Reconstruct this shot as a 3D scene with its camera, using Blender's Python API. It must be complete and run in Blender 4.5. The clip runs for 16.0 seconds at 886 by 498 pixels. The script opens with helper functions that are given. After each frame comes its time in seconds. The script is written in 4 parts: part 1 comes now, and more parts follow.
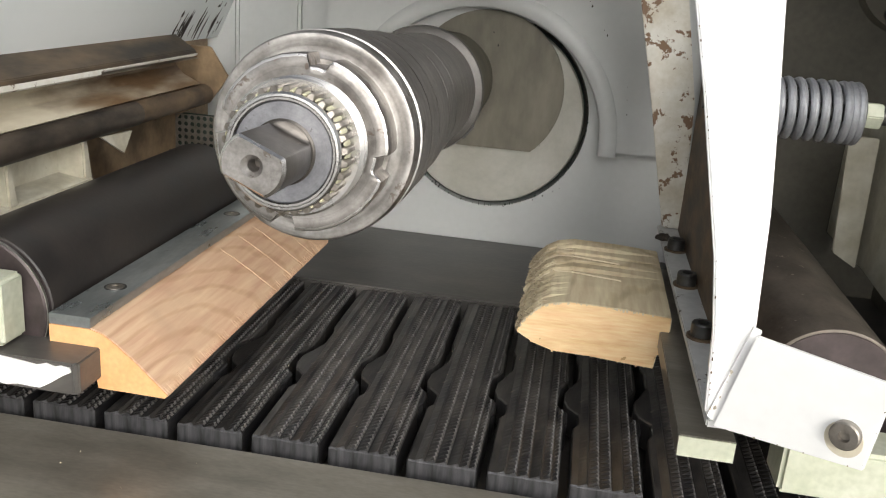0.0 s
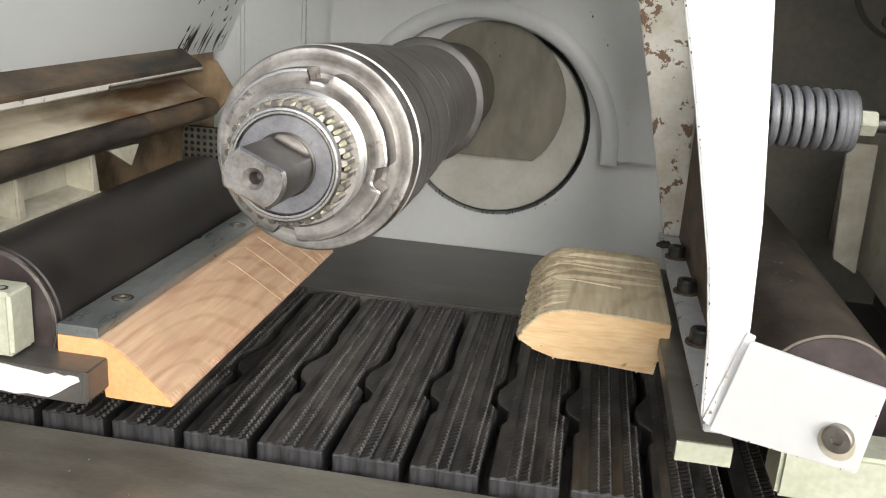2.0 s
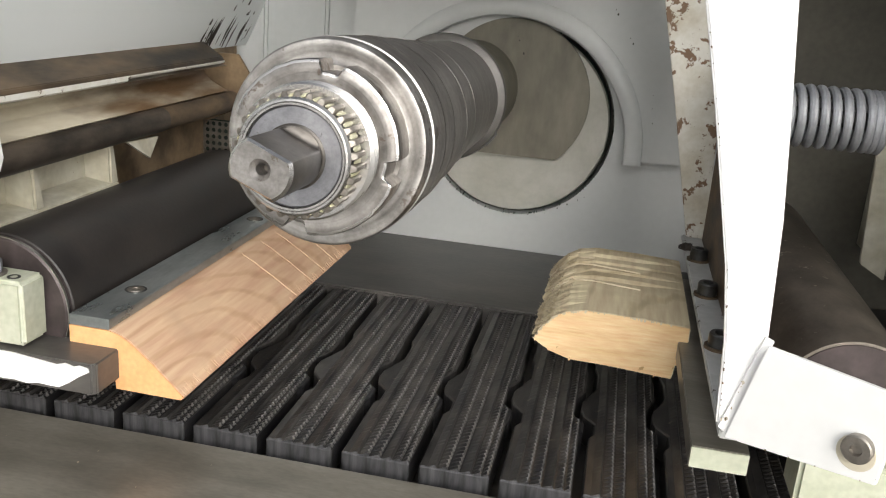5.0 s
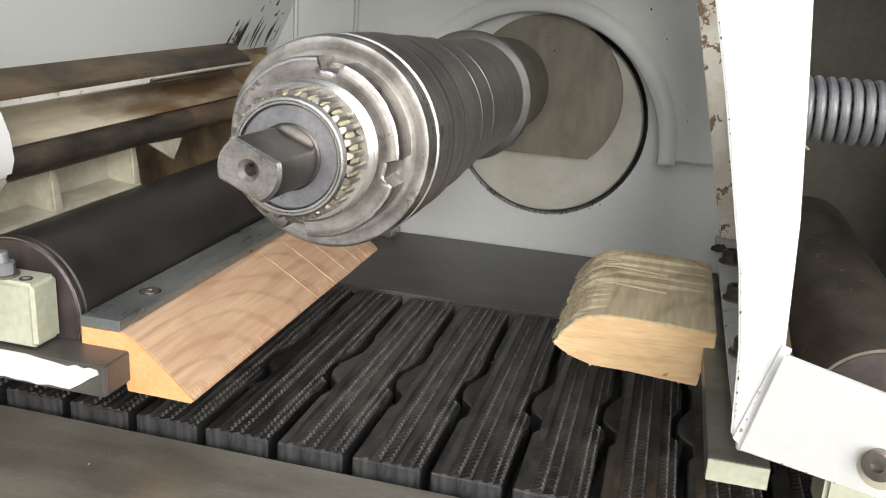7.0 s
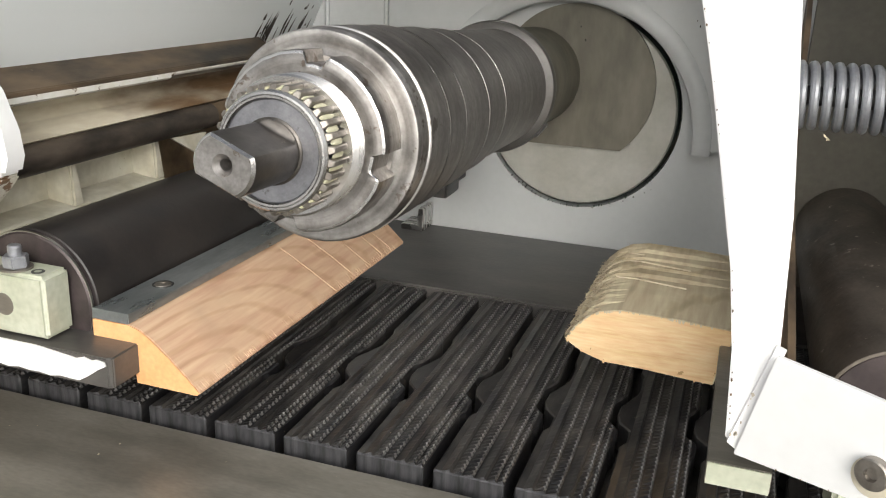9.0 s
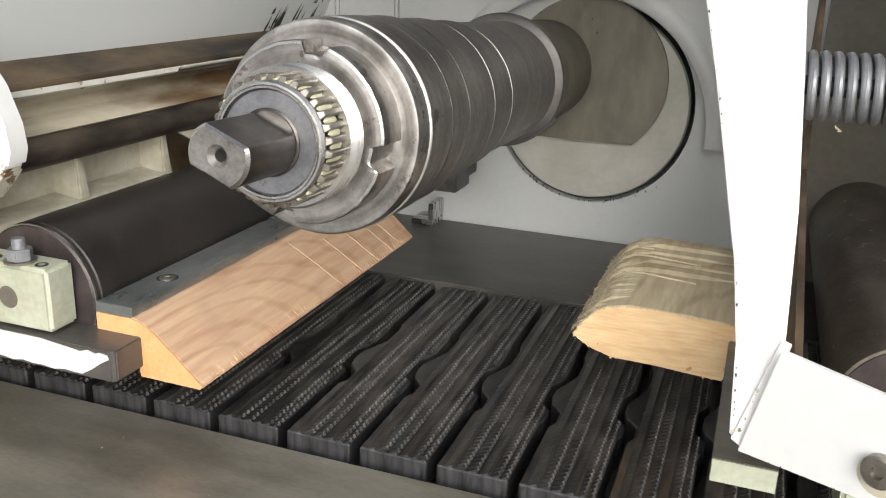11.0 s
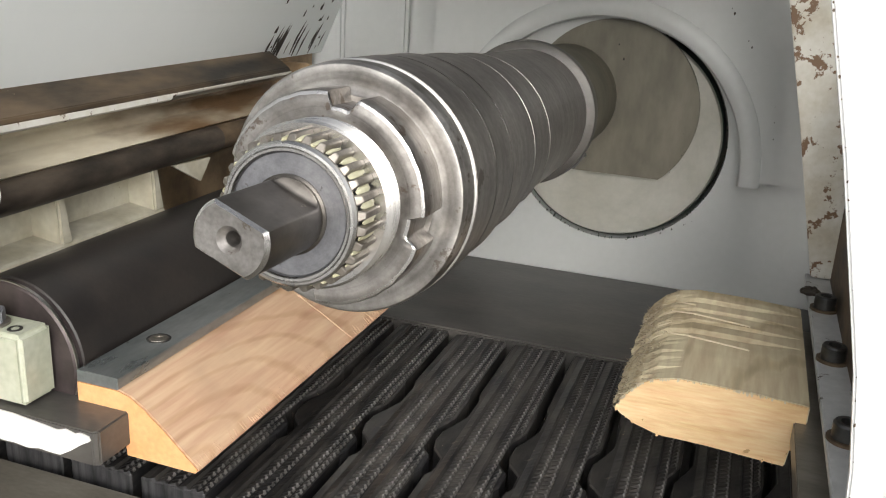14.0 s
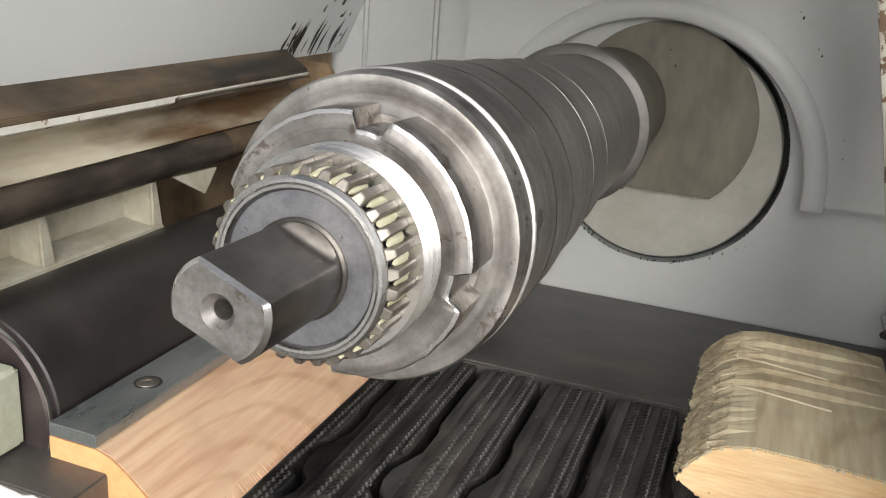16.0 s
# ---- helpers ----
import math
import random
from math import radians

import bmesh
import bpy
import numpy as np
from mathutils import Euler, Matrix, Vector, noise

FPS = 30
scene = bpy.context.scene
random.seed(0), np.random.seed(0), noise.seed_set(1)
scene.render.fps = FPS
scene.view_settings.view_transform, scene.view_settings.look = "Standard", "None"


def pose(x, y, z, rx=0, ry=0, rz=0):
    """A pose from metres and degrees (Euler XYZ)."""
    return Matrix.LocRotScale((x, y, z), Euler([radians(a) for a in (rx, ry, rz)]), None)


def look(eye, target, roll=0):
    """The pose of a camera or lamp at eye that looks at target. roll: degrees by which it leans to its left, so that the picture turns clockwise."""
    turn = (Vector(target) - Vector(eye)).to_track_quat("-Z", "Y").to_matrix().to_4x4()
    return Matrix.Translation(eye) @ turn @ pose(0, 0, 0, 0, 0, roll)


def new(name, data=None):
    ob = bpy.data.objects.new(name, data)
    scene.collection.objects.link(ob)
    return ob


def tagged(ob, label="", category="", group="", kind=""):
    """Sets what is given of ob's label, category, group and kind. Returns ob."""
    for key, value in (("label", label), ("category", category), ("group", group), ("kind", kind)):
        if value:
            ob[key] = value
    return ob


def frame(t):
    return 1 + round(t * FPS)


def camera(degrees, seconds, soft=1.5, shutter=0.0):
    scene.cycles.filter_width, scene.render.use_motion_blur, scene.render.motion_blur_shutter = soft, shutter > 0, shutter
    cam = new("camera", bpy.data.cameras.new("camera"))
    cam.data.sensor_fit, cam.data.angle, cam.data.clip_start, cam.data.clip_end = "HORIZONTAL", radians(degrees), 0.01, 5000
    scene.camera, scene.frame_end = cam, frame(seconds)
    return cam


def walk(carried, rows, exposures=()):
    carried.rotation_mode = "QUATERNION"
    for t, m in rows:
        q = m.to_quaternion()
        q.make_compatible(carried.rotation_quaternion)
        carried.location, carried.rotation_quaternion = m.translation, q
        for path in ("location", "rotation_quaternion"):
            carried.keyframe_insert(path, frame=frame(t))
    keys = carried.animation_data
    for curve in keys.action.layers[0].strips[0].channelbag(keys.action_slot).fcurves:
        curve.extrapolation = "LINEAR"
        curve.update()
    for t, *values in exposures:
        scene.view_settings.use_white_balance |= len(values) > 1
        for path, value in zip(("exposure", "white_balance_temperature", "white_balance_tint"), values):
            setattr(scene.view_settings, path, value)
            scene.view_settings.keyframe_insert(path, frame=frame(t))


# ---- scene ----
cam = camera(53.3, 16.0, soft=1.1)
PATH = [
    (0, (0.0947, -0.5595, 0.3484), (-0.1744, 1.3303, -0.2484), 4.60),
    (0.5, (0.0943, -0.5605, 0.3494), (-0.1707, 1.3306, -0.2454), 4.79),
    (1, (0.0955, -0.5660, 0.3507), (-0.1790, 1.3257, -0.2377), 4.42),
    (1.5, (0.0985, -0.5678, 0.3521), (-0.1878, 1.3236, -0.2315), 4.10),
    (2, (0.1019, -0.5684, 0.3523), (-0.1881, 1.3237, -0.2273), 3.99),
    (2.5, (0.1026, -0.5704, 0.3531), (-0.1933, 1.3212, -0.2252), 4.06),
    (3, (0.1041, -0.5702, 0.3542), (-0.2018, 1.3196, -0.2244), 4.15),
    (3.5, (0.1040, -0.5692, 0.3525), (-0.2099, 1.3208, -0.2212), 4.09),
    (4, (0.1059, -0.5664, 0.3529), (-0.2156, 1.3221, -0.2215), 4.34),
    (4.5, (0.1080, -0.5641, 0.3511), (-0.2184, 1.3221, -0.2284), 4.65),
    (5, (0.1100, -0.5577, 0.3478), (-0.2396, 1.3232, -0.2356), 4.52),
    (7.5, (0.1457, -0.5285, 0.3457), (-0.3525, 1.3151, -0.2485), 3.16),
    (8, (0.1565, -0.5230, 0.3477), (-0.3805, 1.3074, -0.2533), 2.82),
    (8.5, (0.1661, -0.5209, 0.3466), (-0.4099, 1.2949, -0.2625), 2.74),
    (9, (0.1749, -0.5133, 0.3473), (-0.4236, 1.2932, -0.2678), 2.34),
    (11.5, (0.1831, -0.5041, 0.3429), (-0.4580, 1.2843, -0.2823), 2.16),
    (12, (0.1826, -0.5068, 0.3431), (-0.4598, 1.2808, -0.2830), 2.31),
    (12.5, (0.1776, -0.5029, 0.3474), (-0.4544, 1.2888, -0.2772), 2.12),
    (13, (0.1561, -0.4794, 0.3482), (-0.4592, 1.3191, -0.2739), 2.12),
    (13.5, (0.1423, -0.4524, 0.3509), (-0.4739, 1.3476, -0.2658), 2.36),
    (14, (0.1225, -0.4323, 0.3577), (-0.4826, 1.3716, -0.2587), 3.15),
    (14.5, (0.1178, -0.4127, 0.3563), (-0.5010, 1.3889, -0.2530), 2.91),
    (15, (0.1053, -0.3861, 0.3538), (-0.5174, 1.4124, -0.2606), 3.21),
    (15.5, (0.0960, -0.3632, 0.3550), (-0.5351, 1.4287, -0.2700), 3.94),
    (16, (0.0777, -0.3483, 0.3528), (-0.5569, 1.4425, -0.2720), 4.21),
]
walk(cam, [(t, look(eye, target, roll)) for t, eye, target, roll in PATH])

# ---- world, sun, exposure ----
world = bpy.data.worlds.new("overcast_sky")
scene.world = world
world.use_nodes = True
_wn = world.node_tree.nodes
_sky = _wn.new("ShaderNodeTexSky")
_sky.sky_type = "NISHITA"
_sky.sun_disc = False
_sky.sun_elevation = radians(26)
_sky.sun_rotation = radians(153)
_sky.dust_density = 4.0
_hsv = _wn.new("ShaderNodeHueSaturation")
_hsv.inputs["Saturation"].default_value = 0.25
world.node_tree.links.new(_sky.outputs[0], _hsv.inputs["Color"])
world.node_tree.links.new(_hsv.outputs[0], _wn["Background"].inputs[0])
_wn["Background"].inputs[1].default_value = 0.185
sun_data = bpy.data.lights.new("sun", "SUN")
sun_data.energy, sun_data.angle, sun_data.color = 1.5, radians(75), (1.0, 0.975, 0.94)
sun = new("sun", sun_data)
sun.matrix_world = look((1.0, -1.95, 1.0), (0, 0.2, 0))
scene.view_settings.exposure = 0.12


# ---- materials ----
def material(name, base, second, rough=0.6, metal=0.0, scale=20.0, fine=300.0, bump=0.1, stretch=(1, 1, 1),
             spot=None, spot_at=0.62, spot_scale=40.0, island=0.0, contrast=(0.35, 0.65), fade=None, grained=0.22, turning=0.0):
    """Two-scale procedural surface: broad mottling, fine grain with relief, and optional chips or stains."""
    m = bpy.data.materials.new(name)
    m.use_nodes = True
    n, l = m.node_tree.nodes, m.node_tree.links
    b = n["Principled BSDF"]
    co = n.new("ShaderNodeTexCoord")
    mp = n.new("ShaderNodeMapping")
    mp.inputs["Scale"].default_value = stretch
    l.new(co.outputs["Object"], mp.inputs[0])
    broad = n.new("ShaderNodeTexNoise")
    broad.inputs["Scale"].default_value, broad.inputs["Detail"].default_value = scale, 5
    l.new(mp.outputs[0], broad.inputs["Vector"])
    ramp = n.new("ShaderNodeValToRGB")
    ramp.color_ramp.elements[0].position, ramp.color_ramp.elements[1].position = contrast
    ramp.color_ramp.elements[0].color, ramp.color_ramp.elements[1].color = (*base, 1), (*second, 1)
    level = broad.outputs[0]
    if fade:
        xyz, mr, add = n.new("ShaderNodeSeparateXYZ"), n.new("ShaderNodeMapRange"), n.new("ShaderNodeMath")
        mr.inputs[1].default_value, mr.inputs[2].default_value, mr.inputs[3].default_value, mr.inputs[4].default_value = fade
        l.new(co.outputs["Object"], xyz.inputs[0])
        l.new(xyz.outputs[1], mr.inputs[0])
        l.new(level, add.inputs[0])
        l.new(mr.outputs[0], add.inputs[1])
        level = add.outputs[0]
    l.new(level, ramp.inputs[0])
    grain = n.new("ShaderNodeTexNoise")
    grain.inputs["Scale"].default_value, grain.inputs["Detail"].default_value = fine, 4
    l.new(mp.outputs[0], grain.inputs["Vector"])
    if turning:
        # lathe marks: fine rings that depend on the distance from the part's axis
        sp, cb, ln = n.new("ShaderNodeSeparateXYZ"), n.new("ShaderNodeCombineXYZ"), n.new("ShaderNodeVectorMath")
        ln.operation = "LENGTH"
        flat = n.new("ShaderNodeCombineXYZ")
        l.new(co.outputs["Object"], sp.inputs[0])
        l.new(sp.outputs[0], flat.inputs[0])
        l.new(sp.outputs[2], flat.inputs[2])
        l.new(flat.outputs[0], ln.inputs[0])
        l.new(ln.outputs["Value"], cb.inputs[0])
        l.new(sp.outputs[1], cb.inputs[1])
        grain.inputs["Scale"].default_value = turning
        l.new(cb.outputs[0], grain.inputs["Vector"])
    mix = n.new("ShaderNodeMix")
    mix.data_type, mix.blend_type = "RGBA", "OVERLAY"
    mix.inputs[0].default_value = grained
    l.new(ramp.outputs[0], mix.inputs[6])
    l.new(grain.outputs[0], mix.inputs[7])
    colour = mix.outputs[2]
    if turning:
        # pitting and handling marks that cross the lathe rings
        pit, pm = n.new("ShaderNodeTexNoise"), n.new("ShaderNodeMix")
        pit.inputs["Scale"].default_value, pit.inputs["Detail"].default_value, pit.inputs["Roughness"].default_value = 190, 7, 0.75
        l.new(co.outputs["Object"], pit.inputs["Vector"])
        pm.data_type, pm.blend_type = "RGBA", "OVERLAY"
        pm.inputs[0].default_value = 0.55
        l.new(colour, pm.inputs[6])
        l.new(pit.outputs[0], pm.inputs[7])
        colour = pm.outputs[2]
    if spot:
        s = n.new("ShaderNodeTexNoise")
        s.inputs["Scale"].default_value, s.inputs["Detail"].default_value = spot_scale, 6
        s.inputs["Roughness"].default_value = 0.65
        l.new(co.outputs["Object"], s.inputs["Vector"])
        sr = n.new("ShaderNodeValToRGB")
        sr.color_ramp.elements[0].position, sr.color_ramp.elements[1].position = spot_at, spot_at + 0.025
        l.new(s.outputs[0], sr.inputs[0])
        sm = n.new("ShaderNodeMix")
        sm.data_type = "RGBA"
        sm.inputs[7].default_value = (*spot, 1)
        l.new(sr.outputs[0], sm.inputs[0])
        l.new(colour, sm.inputs[6])
        colour = sm.outputs[2]
    if island:
        oi = n.new("ShaderNodeObjectInfo")
        hv = n.new("ShaderNodeHueSaturation")
        mr = n.new("ShaderNodeMapRange")
        mr.inputs[3].default_value, mr.inputs[4].default_value = 1 - island, 1 + island
        l.new(oi.outputs["Random"], mr.inputs[0])
        l.new(mr.outputs[0], hv.inputs["Value"])
        l.new(colour, hv.inputs["Color"])
        colour = hv.outputs[0]
    l.new(colour, b.inputs["Base Color"])
    rr = n.new("ShaderNodeMapRange")
    rr.inputs[3].default_value, rr.inputs[4].default_value = max(rough - 0.12, 0.05), min(rough + 0.12, 1)
    l.new(broad.outputs[0], rr.inputs[0])
    l.new(rr.outputs[0], b.inputs["Roughness"])
    b.inputs["Metallic"].default_value = metal
    bp = n.new("ShaderNodeBump")
    bp.inputs["Strength"].default_value, bp.inputs["Distance"].default_value = bump, 0.001
    l.new(grain.outputs[0], bp.inputs["Height"])
    l.new(bp.outputs[0], b.inputs["Normal"])
    return m


WALL = material("wall_paint", (0.50, 0.522, 0.517), (0.53, 0.548, 0.543), 0.45, scale=4, fine=120, bump=0.02, spot=(0.06, 0.05, 0.04), spot_at=0.765, spot_scale=70, grained=0.05)
DISC = material("dusty_disc_paint", (0.48, 0.48, 0.435), (0.40, 0.395, 0.345), 0.6, scale=18, fine=140, bump=0.06, grained=0.12)
DULLBROWN = material("dull_brown_steel", (0.105, 0.098, 0.074), (0.185, 0.172, 0.134), 0.6, scale=24, fine=120, bump=0.15, stretch=(1, 1, 0.4), spot=(0.035, 0.03, 0.025), spot_at=0.71)
WHITE = material("white_enamel", (0.78, 0.79, 0.78), (0.84, 0.84, 0.83), 0.38, scale=6, fine=90, bump=0.06, spot=(0.40, 0.32, 0.22), spot_at=0.735, spot_scale=45)
HOOD = material("hood_paint", (0.80, 0.84, 0.835), (0.83, 0.865, 0.86), 0.40, scale=4, fine=90, bump=0.02, grained=0.05, spot=(0.5, 0.5, 0.47), spot_at=0.76, spot_scale=14)
CHIPPED = material("peeling_paint_over_rust", (0.55, 0.51, 0.41), (0.70, 0.69, 0.63), 0.6, scale=24, fine=200, bump=0.35, spot=(0.19, 0.115, 0.065), spot_at=0.555, spot_scale=55)
RUSTY = material("brown_rusty_steel", (0.060, 0.045, 0.032), (0.185, 0.130, 0.080), 0.6, 0.3, scale=40, fine=200, bump=0.4, stretch=(1, 0.5, 1), spot=(0.30, 0.24, 0.17), spot_at=0.68, spot_scale=45)
PIPE = material("speckled_brown_pipe", (0.085, 0.072, 0.058), (0.17, 0.145, 0.118), 0.5, 0.3, scale=35, fine=240, bump=0.35, stretch=(1, 0.5, 1), spot=(0.40, 0.35, 0.29), spot_at=0.655, spot_scale=70)
RAILM = material("worn_brown_rail", (0.026, 0.021, 0.016), (0.17, 0.122, 0.078), 0.42, 0.35, scale=30, fine=160, bump=0.3, stretch=(1, 0.35, 1), fade=(-0.1, 0.25, 0.12, -0.08), spot=(0.36, 0.30, 0.22), spot_at=0.70, spot_scale=60)
TRAY = material("rust_stained_cream_paint", (0.17, 0.105, 0.055), (0.60, 0.55, 0.43), 0.40, scale=30, fine=160, bump=0.2, stretch=(1, 0.3, 1), spot=(0.75, 0.72, 0.64), spot_at=0.70, spot_scale=30, contrast=(0.30, 0.60), fade=(-0.02, 0.30, 0.12, -0.22))
FOOTPAINT = material("oily_pale_grey_paint", (0.50, 0.51, 0.50), (0.60, 0.61, 0.60), 0.45, scale=22, fine=160, bump=0.1, spot=(0.10, 0.08, 0.06), spot_at=0.62, spot_scale=30)
GUSSET = material("tan_rusty_sheet", (0.13, 0.085, 0.048), (0.34, 0.245, 0.145), 0.55, 0.1, scale=24, fine=160, bump=0.25, spot=(0.08, 0.05, 0.03), spot_at=0.64, spot_scale=40)
CAST = material("cream_cast_iron_paint", (0.44, 0.41, 0.31), (0.58, 0.56, 0.47), 0.5, scale=30, fine=130, bump=0.2, spot=(0.26, 0.18, 0.10), spot_at=0.665, spot_scale=26)
TUBE = material("dark_oily_tube", (0.030, 0.026, 0.022), (0.125, 0.10, 0.078), 0.45, 0.4, scale=45, fine=200, bump=0.35, stretch=(1, 0.4, 1), spot=(0.22, 0.19, 0.16), spot_at=0.70, spot_scale=60)
RUBBER = material("dark_brown_roller", (0.018, 0.016, 0.0155), (0.032, 0.027, 0.024), 0.46, scale=26, fine=260, bump=0.08, spot=(0.2, 0.18, 0.15), spot_at=0.775, spot_scale=90)
ROLLEND = material("worn_roller_rim", (0.050, 0.040, 0.040), (0.090, 0.072, 0.072), 0.42, 0.5, scale=45, fine=200, bump=0.1)
STEEL = material("ground_steel", (0.42, 0.41, 0.395), (0.54, 0.53, 0.515), 0.32, 1.0, scale=25, fine=420, bump=0.05)
DARKSTEEL = material("dark_sleeve_steel", (0.21, 0.198, 0.187), (0.325, 0.31, 0.295), 0.42, 0.85, scale=26, fine=350, bump=0.06, stretch=(1, 1.6, 1), spot=(0.16, 0.145, 0.13), spot_at=0.66, spot_scale=24, grained=0.30, turning=170)
BRIGHT = material("bright_worn_steel", (0.44, 0.43, 0.415), (0.58, 0.57, 0.555), 0.27, 1.0, scale=30, fine=500, bump=0.08, stretch=(1, 6, 1))
SCRATCHED = material("scuffed_flange_steel", (0.20, 0.188, 0.175), (0.40, 0.385, 0.365), 0.42, 0.9, scale=34, fine=240, bump=0.35, spot=(0.19, 0.165, 0.145), spot_at=0.60, spot_scale=60, grained=0.45, turning=300, contrast=(0.38, 0.58))
ENDFACE = material("scuffed_shaft_face", (0.20, 0.19, 0.178), (0.33, 0.315, 0.30), 0.42, 0.85, scale=60, fine=420, bump=0.2, spot=(0.15, 0.13, 0.11), spot_at=0.60, spot_scale=110, grained=0.4)
NUTSTEEL = material("worn_nut_steel", (0.22, 0.205, 0.19), (0.42, 0.40, 0.38), 0.38, 0.95, scale=40, fine=240, bump=0.3, spot=(0.21, 0.175, 0.15), spot_at=0.60, spot_scale=60, grained=0.5, turning=340)
SHAFT = material("dark_worn_shaft", (0.085, 0.078, 0.070), (0.19, 0.175, 0.158), 0.38, 0.9, scale=34, fine=260, bump=0.15, stretch=(1, 0.6, 1), spot=(0.27, 0.24, 0.21), spot_at=0.68, spot_scale=70)
HUBM = material("blue_grey_hub_steel", (0.23, 0.232, 0.25), (0.33, 0.332, 0.35), 0.33, 0.85, scale=30, fine=300, bump=0.12, spot=(0.18, 0.175, 0.18), spot_at=0.64, spot_scale=60, grained=0.35, turning=500)
GREASE = material("grease_in_teeth", (0.52, 0.50, 0.33), (0.70, 0.68, 0.50), 0.5, 0.0, scale=60, fine=300, bump=0.2)
BLADE = material("zinc_strip_steel", (0.30, 0.335, 0.34), (0.52, 0.55, 0.55), 0.30, 0.8, scale=30, fine=300, bump=0.12, stretch=(1, 0.3, 1), spot=(0.2, 0.2, 0.19), spot_at=0.71, spot_scale=60)
SCREW = material("screw_steel", (0.20, 0.18, 0.155), (0.34, 0.315, 0.28), 0.45, 0.85, scale=60, fine=400, bump=0.25)
BLACKBOLT = material("black_oxide_bolt", (0.06, 0.06, 0.06), (0.12, 0.12, 0.115), 0.42, 0.8, scale=60, fine=300, bump=0.1)
ZINC = material("yellow_zinc_block", (0.47, 0.50, 0.38), (0.59, 0.61, 0.50), 0.38, 0.2, scale=26, fine=200, bump=0.08)
SLAT = material("oiled_black_slat", (0.028, 0.028, 0.030), (0.100, 0.093, 0.085), 0.34, 0.45, scale=48, fine=130, bump=0.5, stretch=(1, 0.35, 1), spot=(0.15, 0.13, 0.11), spot_at=0.66, spot_scale=60, island=0.25, grained=0.5)
# worn steel, lightened to paint the dotted highlights along the ridges
CREST = material("worn_crest_highlight", (0.13, 0.127, 0.122), (0.32, 0.31, 0.30), 0.36, 0.7, scale=90, fine=400, bump=0.2)
SLATEND = material("scraped_slat_end", (0.035, 0.035, 0.037), (0.105, 0.105, 0.11), 0.38, 0.5, scale=110, fine=400, bump=0.4, stretch=(1.5, 1, 0.25))
BED = material("dark_bed_plate", (0.060, 0.058, 0.055), (0.115, 0.108, 0.10), 0.38, 0.3, scale=22, fine=200, bump=0.15, stretch=(0.5, 1, 1))
TABLE = material("brown_steel_table", (0.150, 0.138, 0.114), (0.275, 0.256, 0.218), 0.36, 0.35, scale=16, fine=300, bump=0.12, stretch=(0.5, 1.4, 1), spot=(0.34, 0.25, 0.16), spot_at=0.735, spot_scale=18)
SPRING = material("grey_spring_wire", (0.26, 0.27, 0.29), (0.34, 0.35, 0.37), 0.38, 0.5, scale=40, fine=300, bump=0.05)
# casing tone, lowered further to keep the roller bay dim
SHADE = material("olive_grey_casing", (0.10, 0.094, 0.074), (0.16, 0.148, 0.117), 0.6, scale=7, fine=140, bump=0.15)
DARKGAP = material("black_green_gap", (0.012, 0.020, 0.014), (0.03, 0.055, 0.038), 0.8)
BOUNCEFLOOR = material("pale_bounce_floor", (0.54, 0.53, 0.51), (0.62, 0.61, 0.58), 0.8, scale=3, fine=60, bump=0.2)
STAIN = material("black_stain", (0.02, 0.016, 0.012), (0.05, 0.04, 0.03), 0.6, scale=60)
CHIPEDGE = material("chipped_white_edge", (0.74, 0.73, 0.68), (0.66, 0.63, 0.55), 0.5, scale=40, fine=200, bump=0.2, spot=(0.16, 0.10, 0.06), spot_at=0.60, spot_scale=70)


